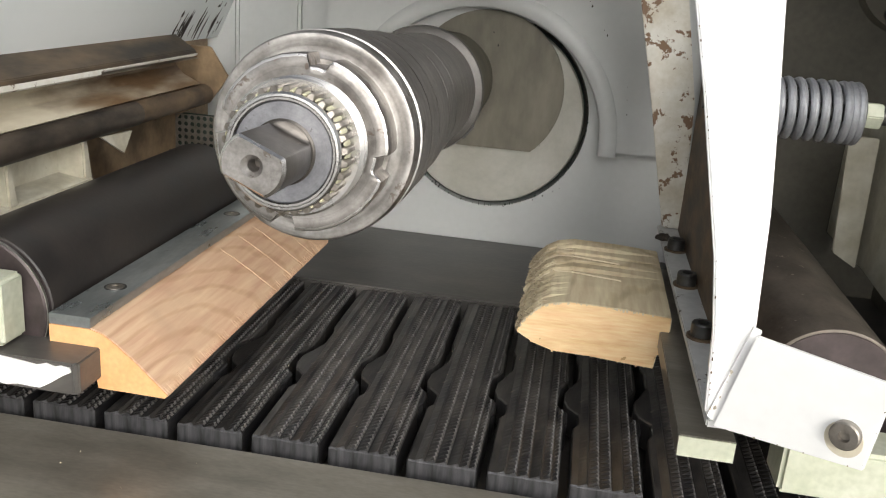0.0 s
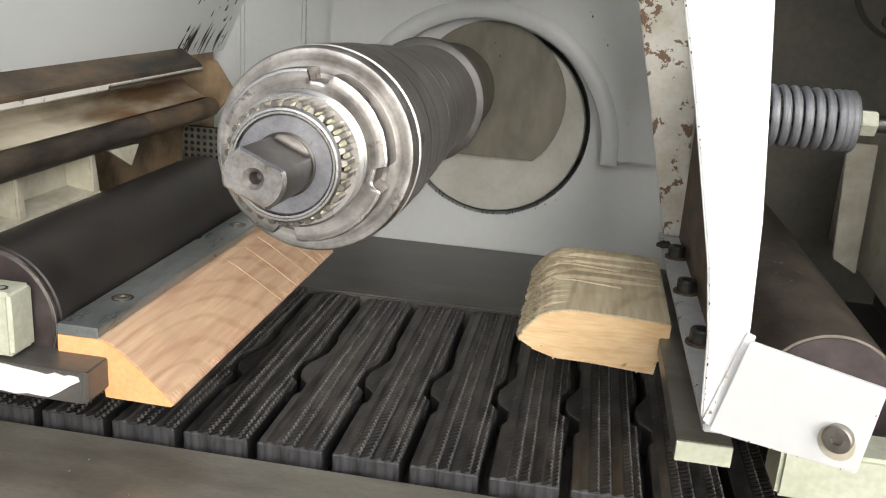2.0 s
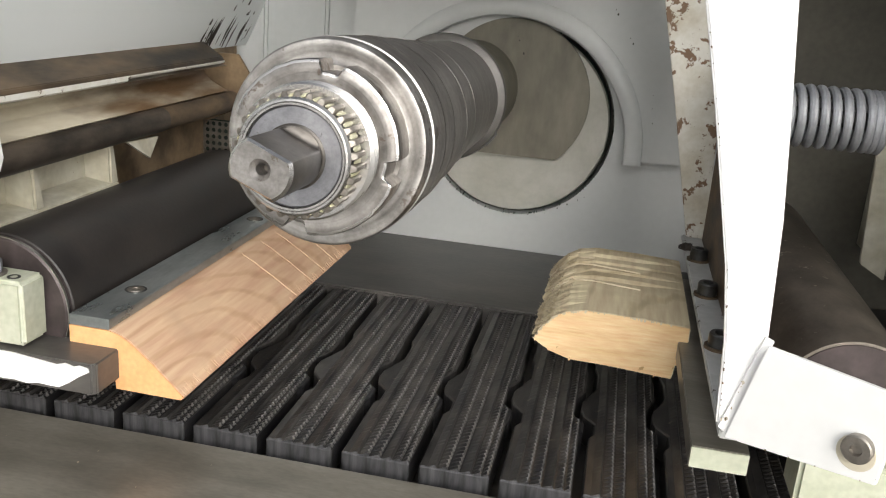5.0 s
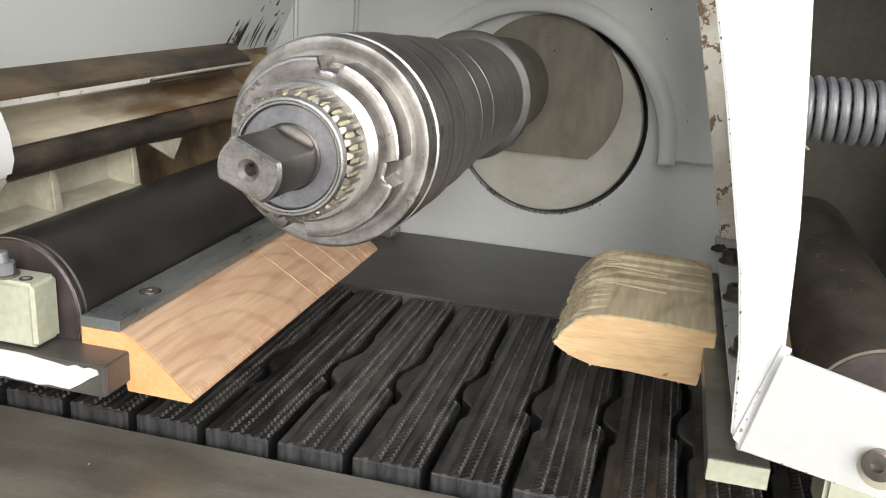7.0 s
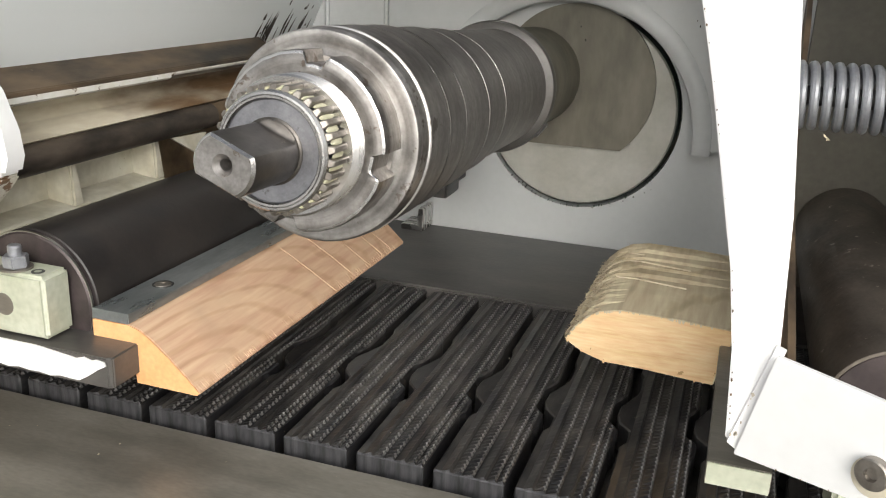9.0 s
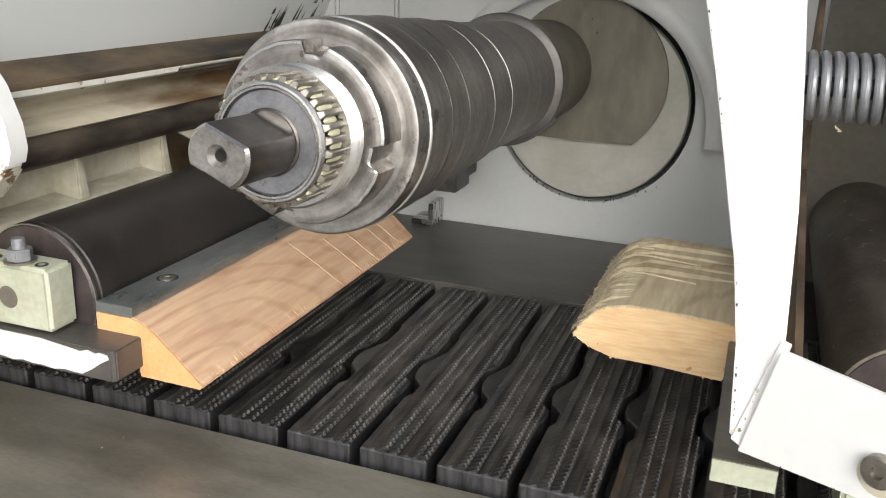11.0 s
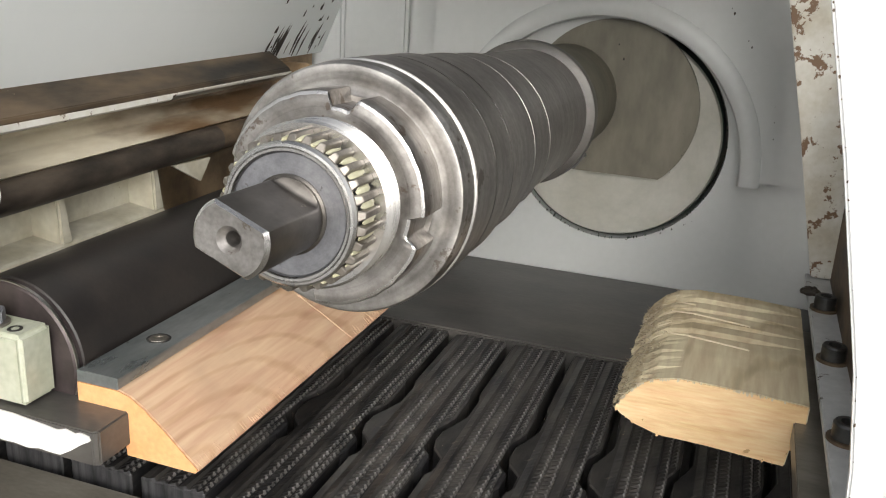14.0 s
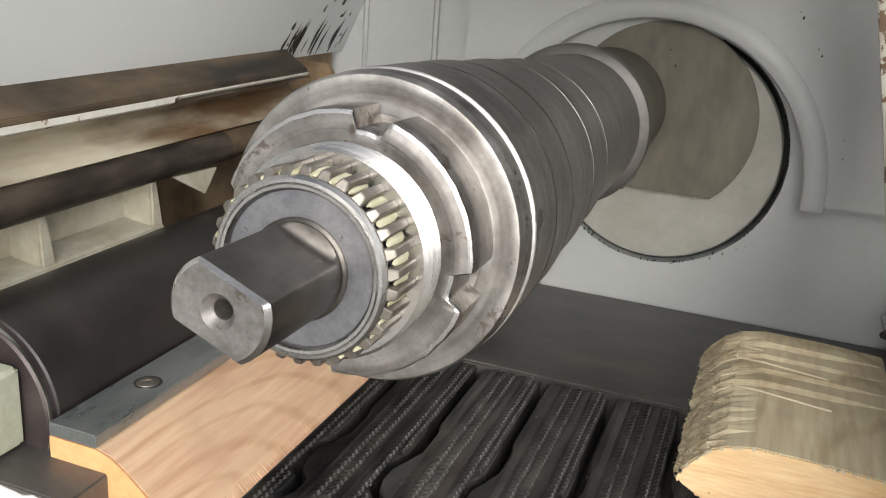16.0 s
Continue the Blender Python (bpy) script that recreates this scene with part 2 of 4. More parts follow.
def wood_material(name, light, dark, grey=None):
    m = bpy.data.materials.new(name)
    m.use_nodes = True
    n, l = m.node_tree.nodes, m.node_tree.links
    b = n["Principled BSDF"]
    co = n.new("ShaderNodeTexCoord")
    mp = n.new("ShaderNodeMapping")
    mp.inputs["Scale"].default_value = (1, 0.22, 1)
    mp.inputs["Rotation"].default_value = (0.1, 0.15, 0.25)
    l.new(co.outputs["Object"], mp.inputs[0])
    wav = n.new("ShaderNodeTexWave")
    wav.wave_type, wav.bands_direction = "RINGS", "Y"
    wav.inputs["Scale"].default_value, wav.inputs["Distortion"].default_value = 34, 3.5
    wav.inputs["Detail"].default_value, wav.inputs["Detail Scale"].default_value = 3, 1.2
    l.new(mp.outputs[0], wav.inputs["Vector"])
    fib = n.new("ShaderNodeTexNoise")
    fib.inputs["Scale"].default_value, fib.inputs["Detail"].default_value = 160, 5
    mp2 = n.new("ShaderNodeMapping")
    mp2.inputs["Scale"].default_value = (1, 0.08, 1)
    l.new(co.outputs["Object"], mp2.inputs[0])
    l.new(mp2.outputs[0], fib.inputs["Vector"])
    ramp = n.new("ShaderNodeValToRGB")
    ramp.color_ramp.elements[0].color, ramp.color_ramp.elements[1].color = (*dark, 1), (*light, 1)
    ramp.color_ramp.elements[0].position, ramp.color_ramp.elements[1].position = 0.0, 0.26
    l.new(wav.outputs[0], ramp.inputs[0])
    big = n.new("ShaderNodeTexNoise")
    big.inputs["Scale"].default_value, big.inputs["Detail"].default_value = 14, 4
    l.new(co.outputs["Object"], big.inputs["Vector"])
    ov = n.new("ShaderNodeMix")
    ov.data_type, ov.blend_type = "RGBA", "OVERLAY"
    ov.inputs[0].default_value = 0.55
    l.new(ramp.outputs[0], ov.inputs[6])
    l.new(fib.outputs[0], ov.inputs[7])
    out = ov.outputs[2]
    r2 = n.new("ShaderNodeValToRGB")
    r2.color_ramp.elements[0].position, r2.color_ramp.elements[1].position = 0.52, 0.72
    r2.color_ramp.elements[1].color = (0.5, 0.5, 0.5, 1)
    l.new(big.outputs[0], r2.inputs[0])
    st = n.new("ShaderNodeMix")
    st.data_type = "RGBA"
    st.inputs[7].default_value = (*(grey or dark), 1)
    l.new(r2.outputs[0], st.inputs[0])
    l.new(out, st.inputs[6])
    l.new(st.outputs[2], b.inputs["Base Color"])
    b.inputs["Roughness"].default_value = 0.68
    bp = n.new("ShaderNodeBump")
    bp.inputs["Strength"].default_value, bp.inputs["Distance"].default_value = 0.3, 0.001
    l.new(fib.outputs[0], bp.inputs["Height"])
    l.new(bp.outputs[0], b.inputs["Normal"])
    return m


PINE = wood_material("planed_pink_pine", (0.65, 0.435, 0.285), (0.575, 0.365, 0.225), (0.47, 0.32, 0.215))
ENDCUT = material("fresh_sawn_end", (0.72, 0.36, 0.15), (0.78, 0.42, 0.195), 0.7, scale=30, fine=260, bump=0.2)
OLDWOOD = wood_material("greyed_sawn_wood", (0.60, 0.515, 0.345), (0.47, 0.385, 0.24), (0.32, 0.26, 0.165))
OLDEND = material("pale_sawn_end", (0.70, 0.47, 0.24), (0.80, 0.58, 0.335), 0.75, scale=40, fine=180, bump=0.5, stretch=(0.35, 1, 2.5), spot=(0.45, 0.27, 0.12), spot_at=0.67, spot_scale=60, grained=0.4)
SPLINTER = material("frayed_wood_fibre", (0.46, 0.38, 0.26), (0.60, 0.53, 0.39), 0.85, scale=60, fine=300, bump=0.4)
PALECUT = material("pale_torn_pine", (0.53, 0.345, 0.215), (0.62, 0.43, 0.285), 0.8, scale=60, fine=300, bump=0.3)


# ---- mesh helpers ----
def part(name, bm, mat, parent=None, label="", smooth=False):
    me = bpy.data.meshes.new(name)
    bmesh.ops.recalc_face_normals(bm, faces=bm.faces)
    bm.to_mesh(me)
    bm.free()
    for m in (mat if isinstance(mat, (list, tuple)) else [mat]):
        me.materials.append(m)
    if smooth:
        me.shade_smooth()
        me.set_sharp_from_angle(angle=radians(34))
    ob = new(name, me)
    if parent:
        ob.parent = parent
    if label:
        ob["label"] = label
    return ob


def thing(name, label, category, at=(0, 0, 0), group="", kind=""):
    e = new(name)
    e.location = at
    e.empty_display_size = 0.02
    return tagged(e, label, category, group, kind)


def bevel(bm, w, segs=2):
    if w:
        es = [e for e in bm.edges if len(e.link_faces) == 2 and e.calc_face_angle(0) > 0.5]
        bmesh.ops.bevel(bm, geom=es, offset=w, segments=segs, affect="EDGES", clamp_overlap=True)
    return bm


def box(x0, x1, y0, y1, z0, z1, w=0.0, bm=None, segs=2):
    b = bmesh.new()
    bmesh.ops.create_cube(b, size=1, matrix=Matrix.LocRotScale(((x0 + x1) / 2, (y0 + y1) / 2, (z0 + z1) / 2), None, (x1 - x0, y1 - y0, z1 - z0)))
    bevel(b, w, segs)
    return merge(bm, b)


def merge(bm, b):
    if bm is None:
        return b
    me = bpy.data.meshes.new("tmp")
    b.to_mesh(me)
    b.free()
    bm.from_mesh(me)
    bpy.data.meshes.remove(me)
    return bm


def prism(pts, axis, a0, a1, w=0.0, bm=None, cuts=0, segs=2):
    """Extrude an outline. axis 'y': outline in x, z; 'x': outline in y, z; 'z': outline in x, y."""
    def place(p, a):
        return {"y": (p[0], a, p[1]), "x": (a, p[0], p[1]), "z": (p[0], p[1], a)}[axis]
    b = bmesh.new()
    rings = [[b.verts.new(place(p, a0 + (a1 - a0) * k / (cuts + 1))) for p in pts] for k in range(cuts + 2)]
    n = len(pts)
    for r, s in zip(rings, rings[1:]):
        for i in range(n):
            b.faces.new((r[i], r[(i + 1) % n], s[(i + 1) % n], s[i]))
    b.faces.new(rings[0])
    b.faces.new(rings[-1])
    bmesh.ops.recalc_face_normals(b, faces=b.faces)
    bevel(b, w, segs)
    return merge(bm, b)


def lathe(profile, segs=96, bm=None, close=True):
    """Turn (y, r) pairs round the y axis."""
    b = bmesh.new()
    rings = []
    for y, r in profile:
        if r < 1e-6:
            rings.append([b.verts.new((0, y, 0))])
        else:
            rings.append([b.verts.new((r * math.cos(2 * math.pi * k / segs), y, r * math.sin(2 * math.pi * k / segs))) for k in range(segs)])
    for r, s in zip(rings, rings[1:]):
        for k in range(segs):
            k2 = (k + 1) % segs
            if len(r) == 1 and len(s) == 1:
                continue
            if len(r) == 1:
                b.faces.new((r[0], s[k], s[k2]))
            elif len(s) == 1:
                b.faces.new((r[k], s[0], r[k2]))
            else:
                b.faces.new((r[k], r[k2], s[k2], s[k]))
    return merge(bm, b)


def turned(bm, m):
    bmesh.ops.transform(bm, matrix=m, verts=bm.verts)
    return bm


def cap_screw(name, at, r, h, parent=None, mat=BLACKBOLT, label="", group=""):
    """Socket-head cap screw, axis upright, origin at its seat."""
    e = thing(name, label, "bolt", at, group)
    prof = [(0, 0), (0, r), (h * 0.88, r), (h, r * 0.88), (h, r * 0.55), (h * 0.45, r * 0.5), (h * 0.45, 0)]
    part("head", turned(lathe(prof, 28), Matrix.Rotation(radians(90), 4, "X")), mat, e, smooth=True)
    part("washer", turned(lathe([(-0.0005, 0), (-0.0005, r * 1.3), (0.0015, r * 1.3), (0.0015, 0)], 28), Matrix.Rotation(radians(90), 4, "X")), RUSTY, e, "oily rusty washer", smooth=True)
    return e


# ---- structure: ground, bed, table, walls ----
# floor out of view, made pale to throw light up at the hood
tagged(part("ground", box(-40, 40, -40, 40, -0.97, -0.95), BOUNCEFLOOR), "unseen pale floor that bounces light up to the hood", "floor", kind="structure")
tagged(part("machine_base", box(-0.75, 0.75, -0.02, 0.72, -0.95, -0.045, 0.004), SHADE), "olive grey machine base below the chain", "machine base", kind="structure")
table = part("front_table", box(-0.9, 0.9, -0.42, 0.014, -0.045, -0.013, 0.003), TABLE)
tagged(table, "smooth brownish steel machine table before the slats", "table plate", kind="structure")
tagged(part("bed_plate", box(-0.75, 0.75, 0.368, 0.606, -0.04, 0.0, 0.002), BED), "dark oily steel bed plate behind the slats", "bed plate", kind="structure")
tagged(part("chain_bed", box(-0.75, 0.75, 0.014, 0.368, -0.045, -0.036), BED), "dark bed under the feed chain", "bed plate", kind="structure")

WY = 0.61
HOLE = (-0.0205, 0.1755)
HR = 0.1265
ARCH = (-0.0385, 0.150)


def wall_with_hole(x0, x1, z0, z1, y0, y1, c, r, segs=72):
    """Upright wall with a round opening right through it."""
    b = bmesh.new()
    ring, rect = [], []
    for k in range(segs):
        a = 2 * math.pi * k / segs
        dx, dz = math.cos(a), math.sin(a)
        ring.append((c[0] + r * dx, c[1] + r * dz))
        s = min(((x1 - c[0]) / dx if dx > 1e-9 else (x0 - c[0]) / dx if dx < -1e-9 else 1e9),
                ((z1 - c[1]) / dz if dz > 1e-9 else (z0 - c[1]) / dz if dz < -1e-9 else 1e9))
        rect.append((c[0] + s * dx, c[1] + s * dz))
    vs = [[b.verts.new((p[0], y, p[1])) for p in q] for y in (y0, y1) for q in (ring, rect)]
    for k in range(segs):
        k2 = (k + 1) % segs
        b.faces.new((vs[0][k], vs[0][k2], vs[1][k2], vs[1][k]))
        b.faces.new((vs[2][k], vs[3][k], vs[3][k2], vs[2][k2]))
        b.faces.new((vs[0][k], vs[2][k], vs[2][k2], vs[0][k2]))
        b.faces.new((vs[1][k], vs[1][k2], vs[3][k2], vs[3][k]))
    return b


wall = part("wall_back", wall_with_hole(-0.75, 0.75, -0.03, 0.66, WY, WY + 0.05, HOLE, HR), WALL)
tagged(wall, "pale grey painted casing wall with a round opening", "casing wall", kind="structure")
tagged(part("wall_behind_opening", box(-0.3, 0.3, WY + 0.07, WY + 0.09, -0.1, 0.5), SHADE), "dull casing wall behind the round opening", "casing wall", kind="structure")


def arch_panel(y0, y1, r, left, right, foot, top):
    """Raised wall panel cut away below by an arch with upright legs."""
    cx, cz = ARCH
    pts = [(cx + r, foot), (right, foot), (right, top), (left, top), (left, foot), (cx - r, foot)]
    arc = [(cx - r * math.cos(math.pi * k / 40), cz + r * math.sin(math.pi * k / 40)) for k in range(41)]
    b = bmesh.new()
    outline = pts + arc
    f = b.faces.new([b.verts.new((p[0], y1, p[1])) for p in outline])
    g = bmesh.ops.extrude_face_region(b, geom=[f])
    bmesh.ops.translate(b, vec=(0, y0 - y1, 0), verts=[v for v in g["geom"] if isinstance(v, bmesh.types.BMVert)])
    bmesh.ops.triangulate(b, faces=[q for q in b.faces if len(q.verts) > 4])
    return b


panel = part("raised_panel", arch_panel(WY - 0.030, WY - 0.0005, 0.1785, -0.242, 0.70, 0.145, 0.655), WALL)
tagged(panel, "pale grey raised casing panel cut out by an arch", "casing panel", kind="structure")


def arch_rib(y, r, w, foot):
    """Half-round bead that follows the arch and runs down as legs."""
    cx, cz = ARCH
    path = [(cx + r, foot)] + [(cx + r * math.cos(math.pi * k / 48), cz + r * math.sin(math.pi * k / 48)) for k in range(49)] + [(cx - r, foot)]
    b = bmesh.new()
    rows = []
    for i, (x, z) in enumerate(path):
        p0, p1 = path[max(i - 1, 0)], path[min(i + 1, len(path) - 1)]
        t = Vector((p1[0] - p0[0], p1[1] - p0[1])).normalized()
        nx, nz = t.y, -t.x
        row = []
        for k in range(7):
            a = math.pi * k / 6
            row.append(b.verts.new((x + nx * w * math.cos(a), y - 0.6 * w * math.sin(a), z + nz * w * math.cos(a))))
        rows.append(row)
    for r0, r1 in zip(rows, rows[1:]):
        for k in range(6):
            b.faces.new((r0[k], r0[k + 1], r1[k + 1], r1[k]))
    b.faces.new(rows[0])
    b.faces.new(rows[-1])
    return b


rib = part("arch_bead", arch_rib(WY - 0.027, 0.1725, 0.0122, 0.139), WALL, smooth=True)
tagged(rib, "pale grey rounded bead arching over the opening", "casing rib", kind="structure")
for x0, x1, d in ((-0.302, -0.285, 0.012), (-0.385, -0.372, 0.010)):
    tagged(part("wall_rib", box(x0, x1, WY - d, WY + 0.001, 0.02, 0.655, 0.004), WALL), "pale grey upright rib of the casing wall", "casing rib", kind="structure")

# eccentric disc in the opening
disc = thing("eccentric_disc", "pale dusty round disc that carries the spindle", "disc", (HOLE[0] - 0.0015, WY, HOLE[1] - 0.0012))
part("plate", lathe([(0.005, 0), (0.005, HR - 0.007), (0.008, HR - 0.005), (0.06, HR - 0.005), (0.06, 0)], 96), DISC, disc, smooth=True)
# thin near-black ring draws the gap between disc and wall
part("gap_ring", lathe([(0.009, HR - 0.0047), (0.009, HR - 0.0040), (0.055, HR - 0.0040), (0.055, HR - 0.0047)], 96), DARKGAP, disc, "black-green ring set into the gap round the disc")
# brown housing plate, widened to stand for the shaded wedge beneath the arch
hc, hr2 = (-0.0085, 0.0325), 0.1010
dpts = [(hc[0] + hr2 * math.cos(a), hc[1] + hr2 * math.sin(a)) for a in [radians(-50 + 280 * k / 60) for k in range(61)]]
part("housing", prism(dpts, "y", -0.004, 0.0055), DULLBROWN, disc, "dull brown housing face, widened over the shaded wedge")

# closing walls: sides and covers stand out of view, added to block light
tagged(part("light_block_right", box(0.48, 0.50, -0.10, 0.66, -0.04, 0.62), SHADE), "unseen olive grey side added to block side light", "casing wall", kind="structure")
tagged(part("light_block_left", box(-0.62, -0.60, -0.1, 0.66, -0.04, 0.62), SHADE), "unseen olive grey side added to block side light", "casing wall", kind="structure")
tagged(part("bay_shade_roof", box(0.225, 0.48, 0.02, 0.66, 0.46, 0.475), SHADE), "unseen olive grey roof added to shade the roller bay", "cover", kind="structure")
tagged(part("upper_shade_sheet", box(-0.255, 0.155, 0.12, 0.66, 0.440, 0.455), SHADE), "unseen olive grey sheet added to shade the upper back", "cover", kind="structure")
# dark sheet before the pale back wall, so the bay reads shaded
tagged(part("bay_wall", box(0.236, 0.48, 0.555, 0.57, -0.03, 0.46), SHADE), "dark olive sheet that darkens the back of the roller bay", "casing wall", kind="structure")

# ---- spindle ----
AX, AZ = -0.0698, 0.2411
spindle = thing("saw_spindle", "worn steel saw arbor with splined end and spacer sleeves", "spindle", (AX, 0, AZ))
spindle.rotation_euler = Vector((-0.0248, 1, -0.0429)).to_track_quat("Y", "Z").to_euler()
ROLLA = radians(23.5)


def shaft_end():
    """Round stub with two milled flats that run out in a radius, and a countersunk centre hole."""
    b = bmesh.new()
    r, flat, n = 0.0177, 0.0119, 96
    def ring(y, rr, fl):
        row = []
        for k in range(n):
            a = 2 * math.pi * k / n
            row.append(b.verts.new((rr * math.cos(a), y, max(-fl, min(fl, rr * math.sin(a))))))
        return row
    rows = [ring(-0.0895, r, r)]
    for k in range(7):
        f = math.sin(math.pi / 2 * k / 6)
        rows.append(ring(-0.0915 - 0.003 * (1 - math.cos(math.pi / 2 * k / 6)), r, r + (flat - r) * f))
    rows += [ring(-0.1384, r, flat), ring(-0.1402, r - 0.0017, flat - 0.0013)]
    cut = len(rows) - 1
    for y, rr in ((-0.1402, 0.0060), (-0.1370, 0.0034), (-0.126, 0.0031)):
        rows.append([b.verts.new((rr * math.cos(2 * math.pi * k / n), y, rr * math.sin(2 * math.pi * k / n))) for k in range(n)])
    for i, (r0, r1) in enumerate(zip(rows, rows[1:])):
        for k in range(n):
            f = b.faces.new((r0[k], r0[(k + 1) % n], r1[(k + 1) % n], r1[k]))
            f.material_index = 1 if i == cut - 1 else 2 if i >= cut else 0
    b.faces.new(rows[-1])
    return turned(b, Matrix.Rotation(ROLLA, 4, "Y"))


part("shaft_end", shaft_end(), [SHAFT, BRIGHT, ENDFACE], spindle, "flatted steel shaft end with centre hole", smooth=True)
part("root_collar", lathe([(-0.0908, 0.0), (-0.0908, 0.0180), (-0.0900, 0.0190), (-0.0870, 0.0192), (-0.0870, 0)], 72), SHAFT, spindle, smooth=True)
part("hub_face", lathe([(-0.0890, 0.0), (-0.0890, 0.0285), (-0.0902, 0.0296), (-0.0902, 0.0300), (-0.060, 0.0335), (-0.060, 0)], 96), HUBM, spindle, "smooth blue-grey hub face with turned rim", smooth=True)
part("hub_rim", lathe([(-0.0903, 0.0290), (-0.0912, 0.0297), (-0.0912, 0.0308), (-0.0906, 0.0312), (-0.0912, 0.0316), (-0.0910, 0.0328), (-0.0895, 0.0340), (-0.0880, 0.0340), (-0.0880, 0.0290)], 96), BRIGHT, spindle, "bright turned hub rim", smooth=True)


def spline_tooth():
    """One straight-sided tooth with a rounded worn nose, pointing up z."""
    b = bmesh.new()
    w = 0.0022
    prism([(-w * 1.2, 0.0330), (w * 1.2, 0.0330), (w * 0.72, 0.0372), (-w * 0.72, 0.0372)], "y", -0.0885, -0.0690, 0.0005, b, segs=1)
    for v in b.verts:
        if v.co.y < -0.087 and v.co.z > 0.035:
            v.co.y += 0.0016
    return b


for k in range(30):
    part("spline_tooth", turned(spline_tooth(), Matrix.Rotation(2 * math.pi * k / 30, 4, "Y")), SCREW, spindle)
rnd = random.Random(17)
for k in range(30):
    gl_ = bmesh.new()
    bmesh.ops.create_icosphere(gl_, subdivisions=2, radius=1.0)
    sx, sy, sz = rnd.uniform(0.0014, 0.0021), rnd.uniform(0.0075, 0.0100), rnd.uniform(0.0008, 0.0015)
    for v in gl_.verts:
        v.co = Vector((v.co.x * sx, v.co.y * sy, v.co.z * sz)) * (1 + 0.45 * noise.noise(v.co * 3.1 + Vector((k, 0, 0))))
    turned(gl_, Matrix.Translation((0, -0.0790 + rnd.uniform(-0.002, 0.002), 0.0345)))
    part("grease", turned(gl_, Matrix.Rotation(2 * math.pi * (k + 0.5) / 30, 4, "Y")), GREASE, spindle, "pale yellow grease between the teeth", smooth=True)
thread = [(-0.0692, 0.0)]
for k in range(9):
    y = -0.0692 + k * 0.0018
    thread += [(y, 0.0398), (y + 0.0009, 0.0411), (y + 0.0017, 0.0398)]
part("thread", lathe(thread + [(-0.0520, 0.0398), (-0.0520, 0)], 96), BRIGHT, spindle, "bright threaded steel ring", smooth=True)


def notched_ring(y0, y1, r0, r1, notches, half, depth, segs=240):
    """Thick nut ring with rounded spanner notches cut into its rim."""
    b = bmesh.new()
    rows = [[] for _ in range(7)]
    for k in range(segs):
        a = 2 * math.pi * k / segs
        off = min(abs((a - q + math.pi) % (2 * math.pi) - math.pi) for q in notches)
        c = max(0.0, min(1.0, (half - off) / (half * 0.3)))
        ro = r1 - depth * c + 0.0004 * noise.noise(Vector((a * 9, 0, 3)))
        mid = r0 + (ro - r0) * 0.45
        for row, (r, y) in zip(rows, ((r0, y1), (r0, y0 + 0.001), (mid, y0 + 0.0002), (ro - 0.0022, y0), (ro - 0.0006, y0 + 0.0007), (ro, y0 + 0.0022), (ro, y1))):
            row.append(b.verts.new((r * math.cos(a), y, r * math.sin(a))))
    for i, (r, s) in enumerate(zip(rows, rows[1:])):
        for k in range(segs):
            b.faces.new((r[k], r[(k + 1) % segs], s[(k + 1) % segs], s[k])).material_index = 1 if i == 3 else 0
    return b


part("lock_nut", notched_ring(-0.0545, -0.0290, 0.0385, 0.0540, [radians(a) for a in (-10.2, 79.8, 169.8, 259.8)], radians(8.5), 0.0068), [NUTSTEEL, BRIGHT], spindle, "scuffed lock nut with rusty spanner notches", smooth=True)
part("flange", lathe([(-0.0300, 0.0), (-0.0300, 0.0500), (-0.0282, 0.0520), (-0.0276, 0.0560), (-0.0284, 0.0595), (-0.0290, 0.0630), (-0.0284, 0.0648), (-0.0265, 0.0660), (-0.0165, 0.0666), (-0.0160, 0.0660), (-0.0160, 0)], 128), SCRATCHED, spindle, "large scuffed clamping flange", smooth=True)
SLEEVES = [(-0.0159, -0.0122, 0.0662, DARKSTEEL), (-0.0121, -0.0106, 0.0671, STEEL), (-0.0103, 0.0295, 0.0672, DARKSTEEL), (0.0297, 0.0301, 0.0674, STEEL), (0.0303, 0.0682, 0.0670, DARKSTEEL), (0.0684, 0.0688, 0.0672, STEEL),
           (0.0690, 0.1397, 0.0650, DARKSTEEL), (0.1399, 0.1404, 0.0652, STEEL), (0.1406, 0.2010, 0.0630, DARKSTEEL), (0.2013, 0.2018, 0.0632, STEEL), (0.2021, 0.3850, 0.0608, DARKSTEEL)]
for y0, y1, r, mt in SLEEVES:
    part("sleeve" if mt is DARKSTEEL else "spacer_ring", lathe([(y0, 0), (y0, r - 0.0008), (y0 + 0.0004, r), (y1 - 0.0004, r), (y1, r - 0.0008), (y1, 0)], 112), mt, spindle, smooth=True)
part("rear_collar", lathe([(0.385, 0), (0.385, 0.0615), (0.388, 0.0680), (0.397, 0.0692), (0.401, 0.0688), (0.403, 0.065), (0.418, 0.065), (0.418, 0)], 112), BED, spindle, "dark rear collar of the arbor", smooth=True)
part("rear_shaft", lathe([(0.418, 0), (0.418, 0.0610), (0.62, 0.0610), (0.62, 0)], 96), DULLBROWN, spindle, "dull brown bearing nose behind the collar", smooth=True)
cl = box(-0.009, 0.009, 0.399, 0.412, 0.0640, 0.0705, 0.001)
part("key", turned(cl, Matrix.Rotation(radians(127), 4, "Y")), BLACKBOLT, spindle, "small dark key at the rear collar")

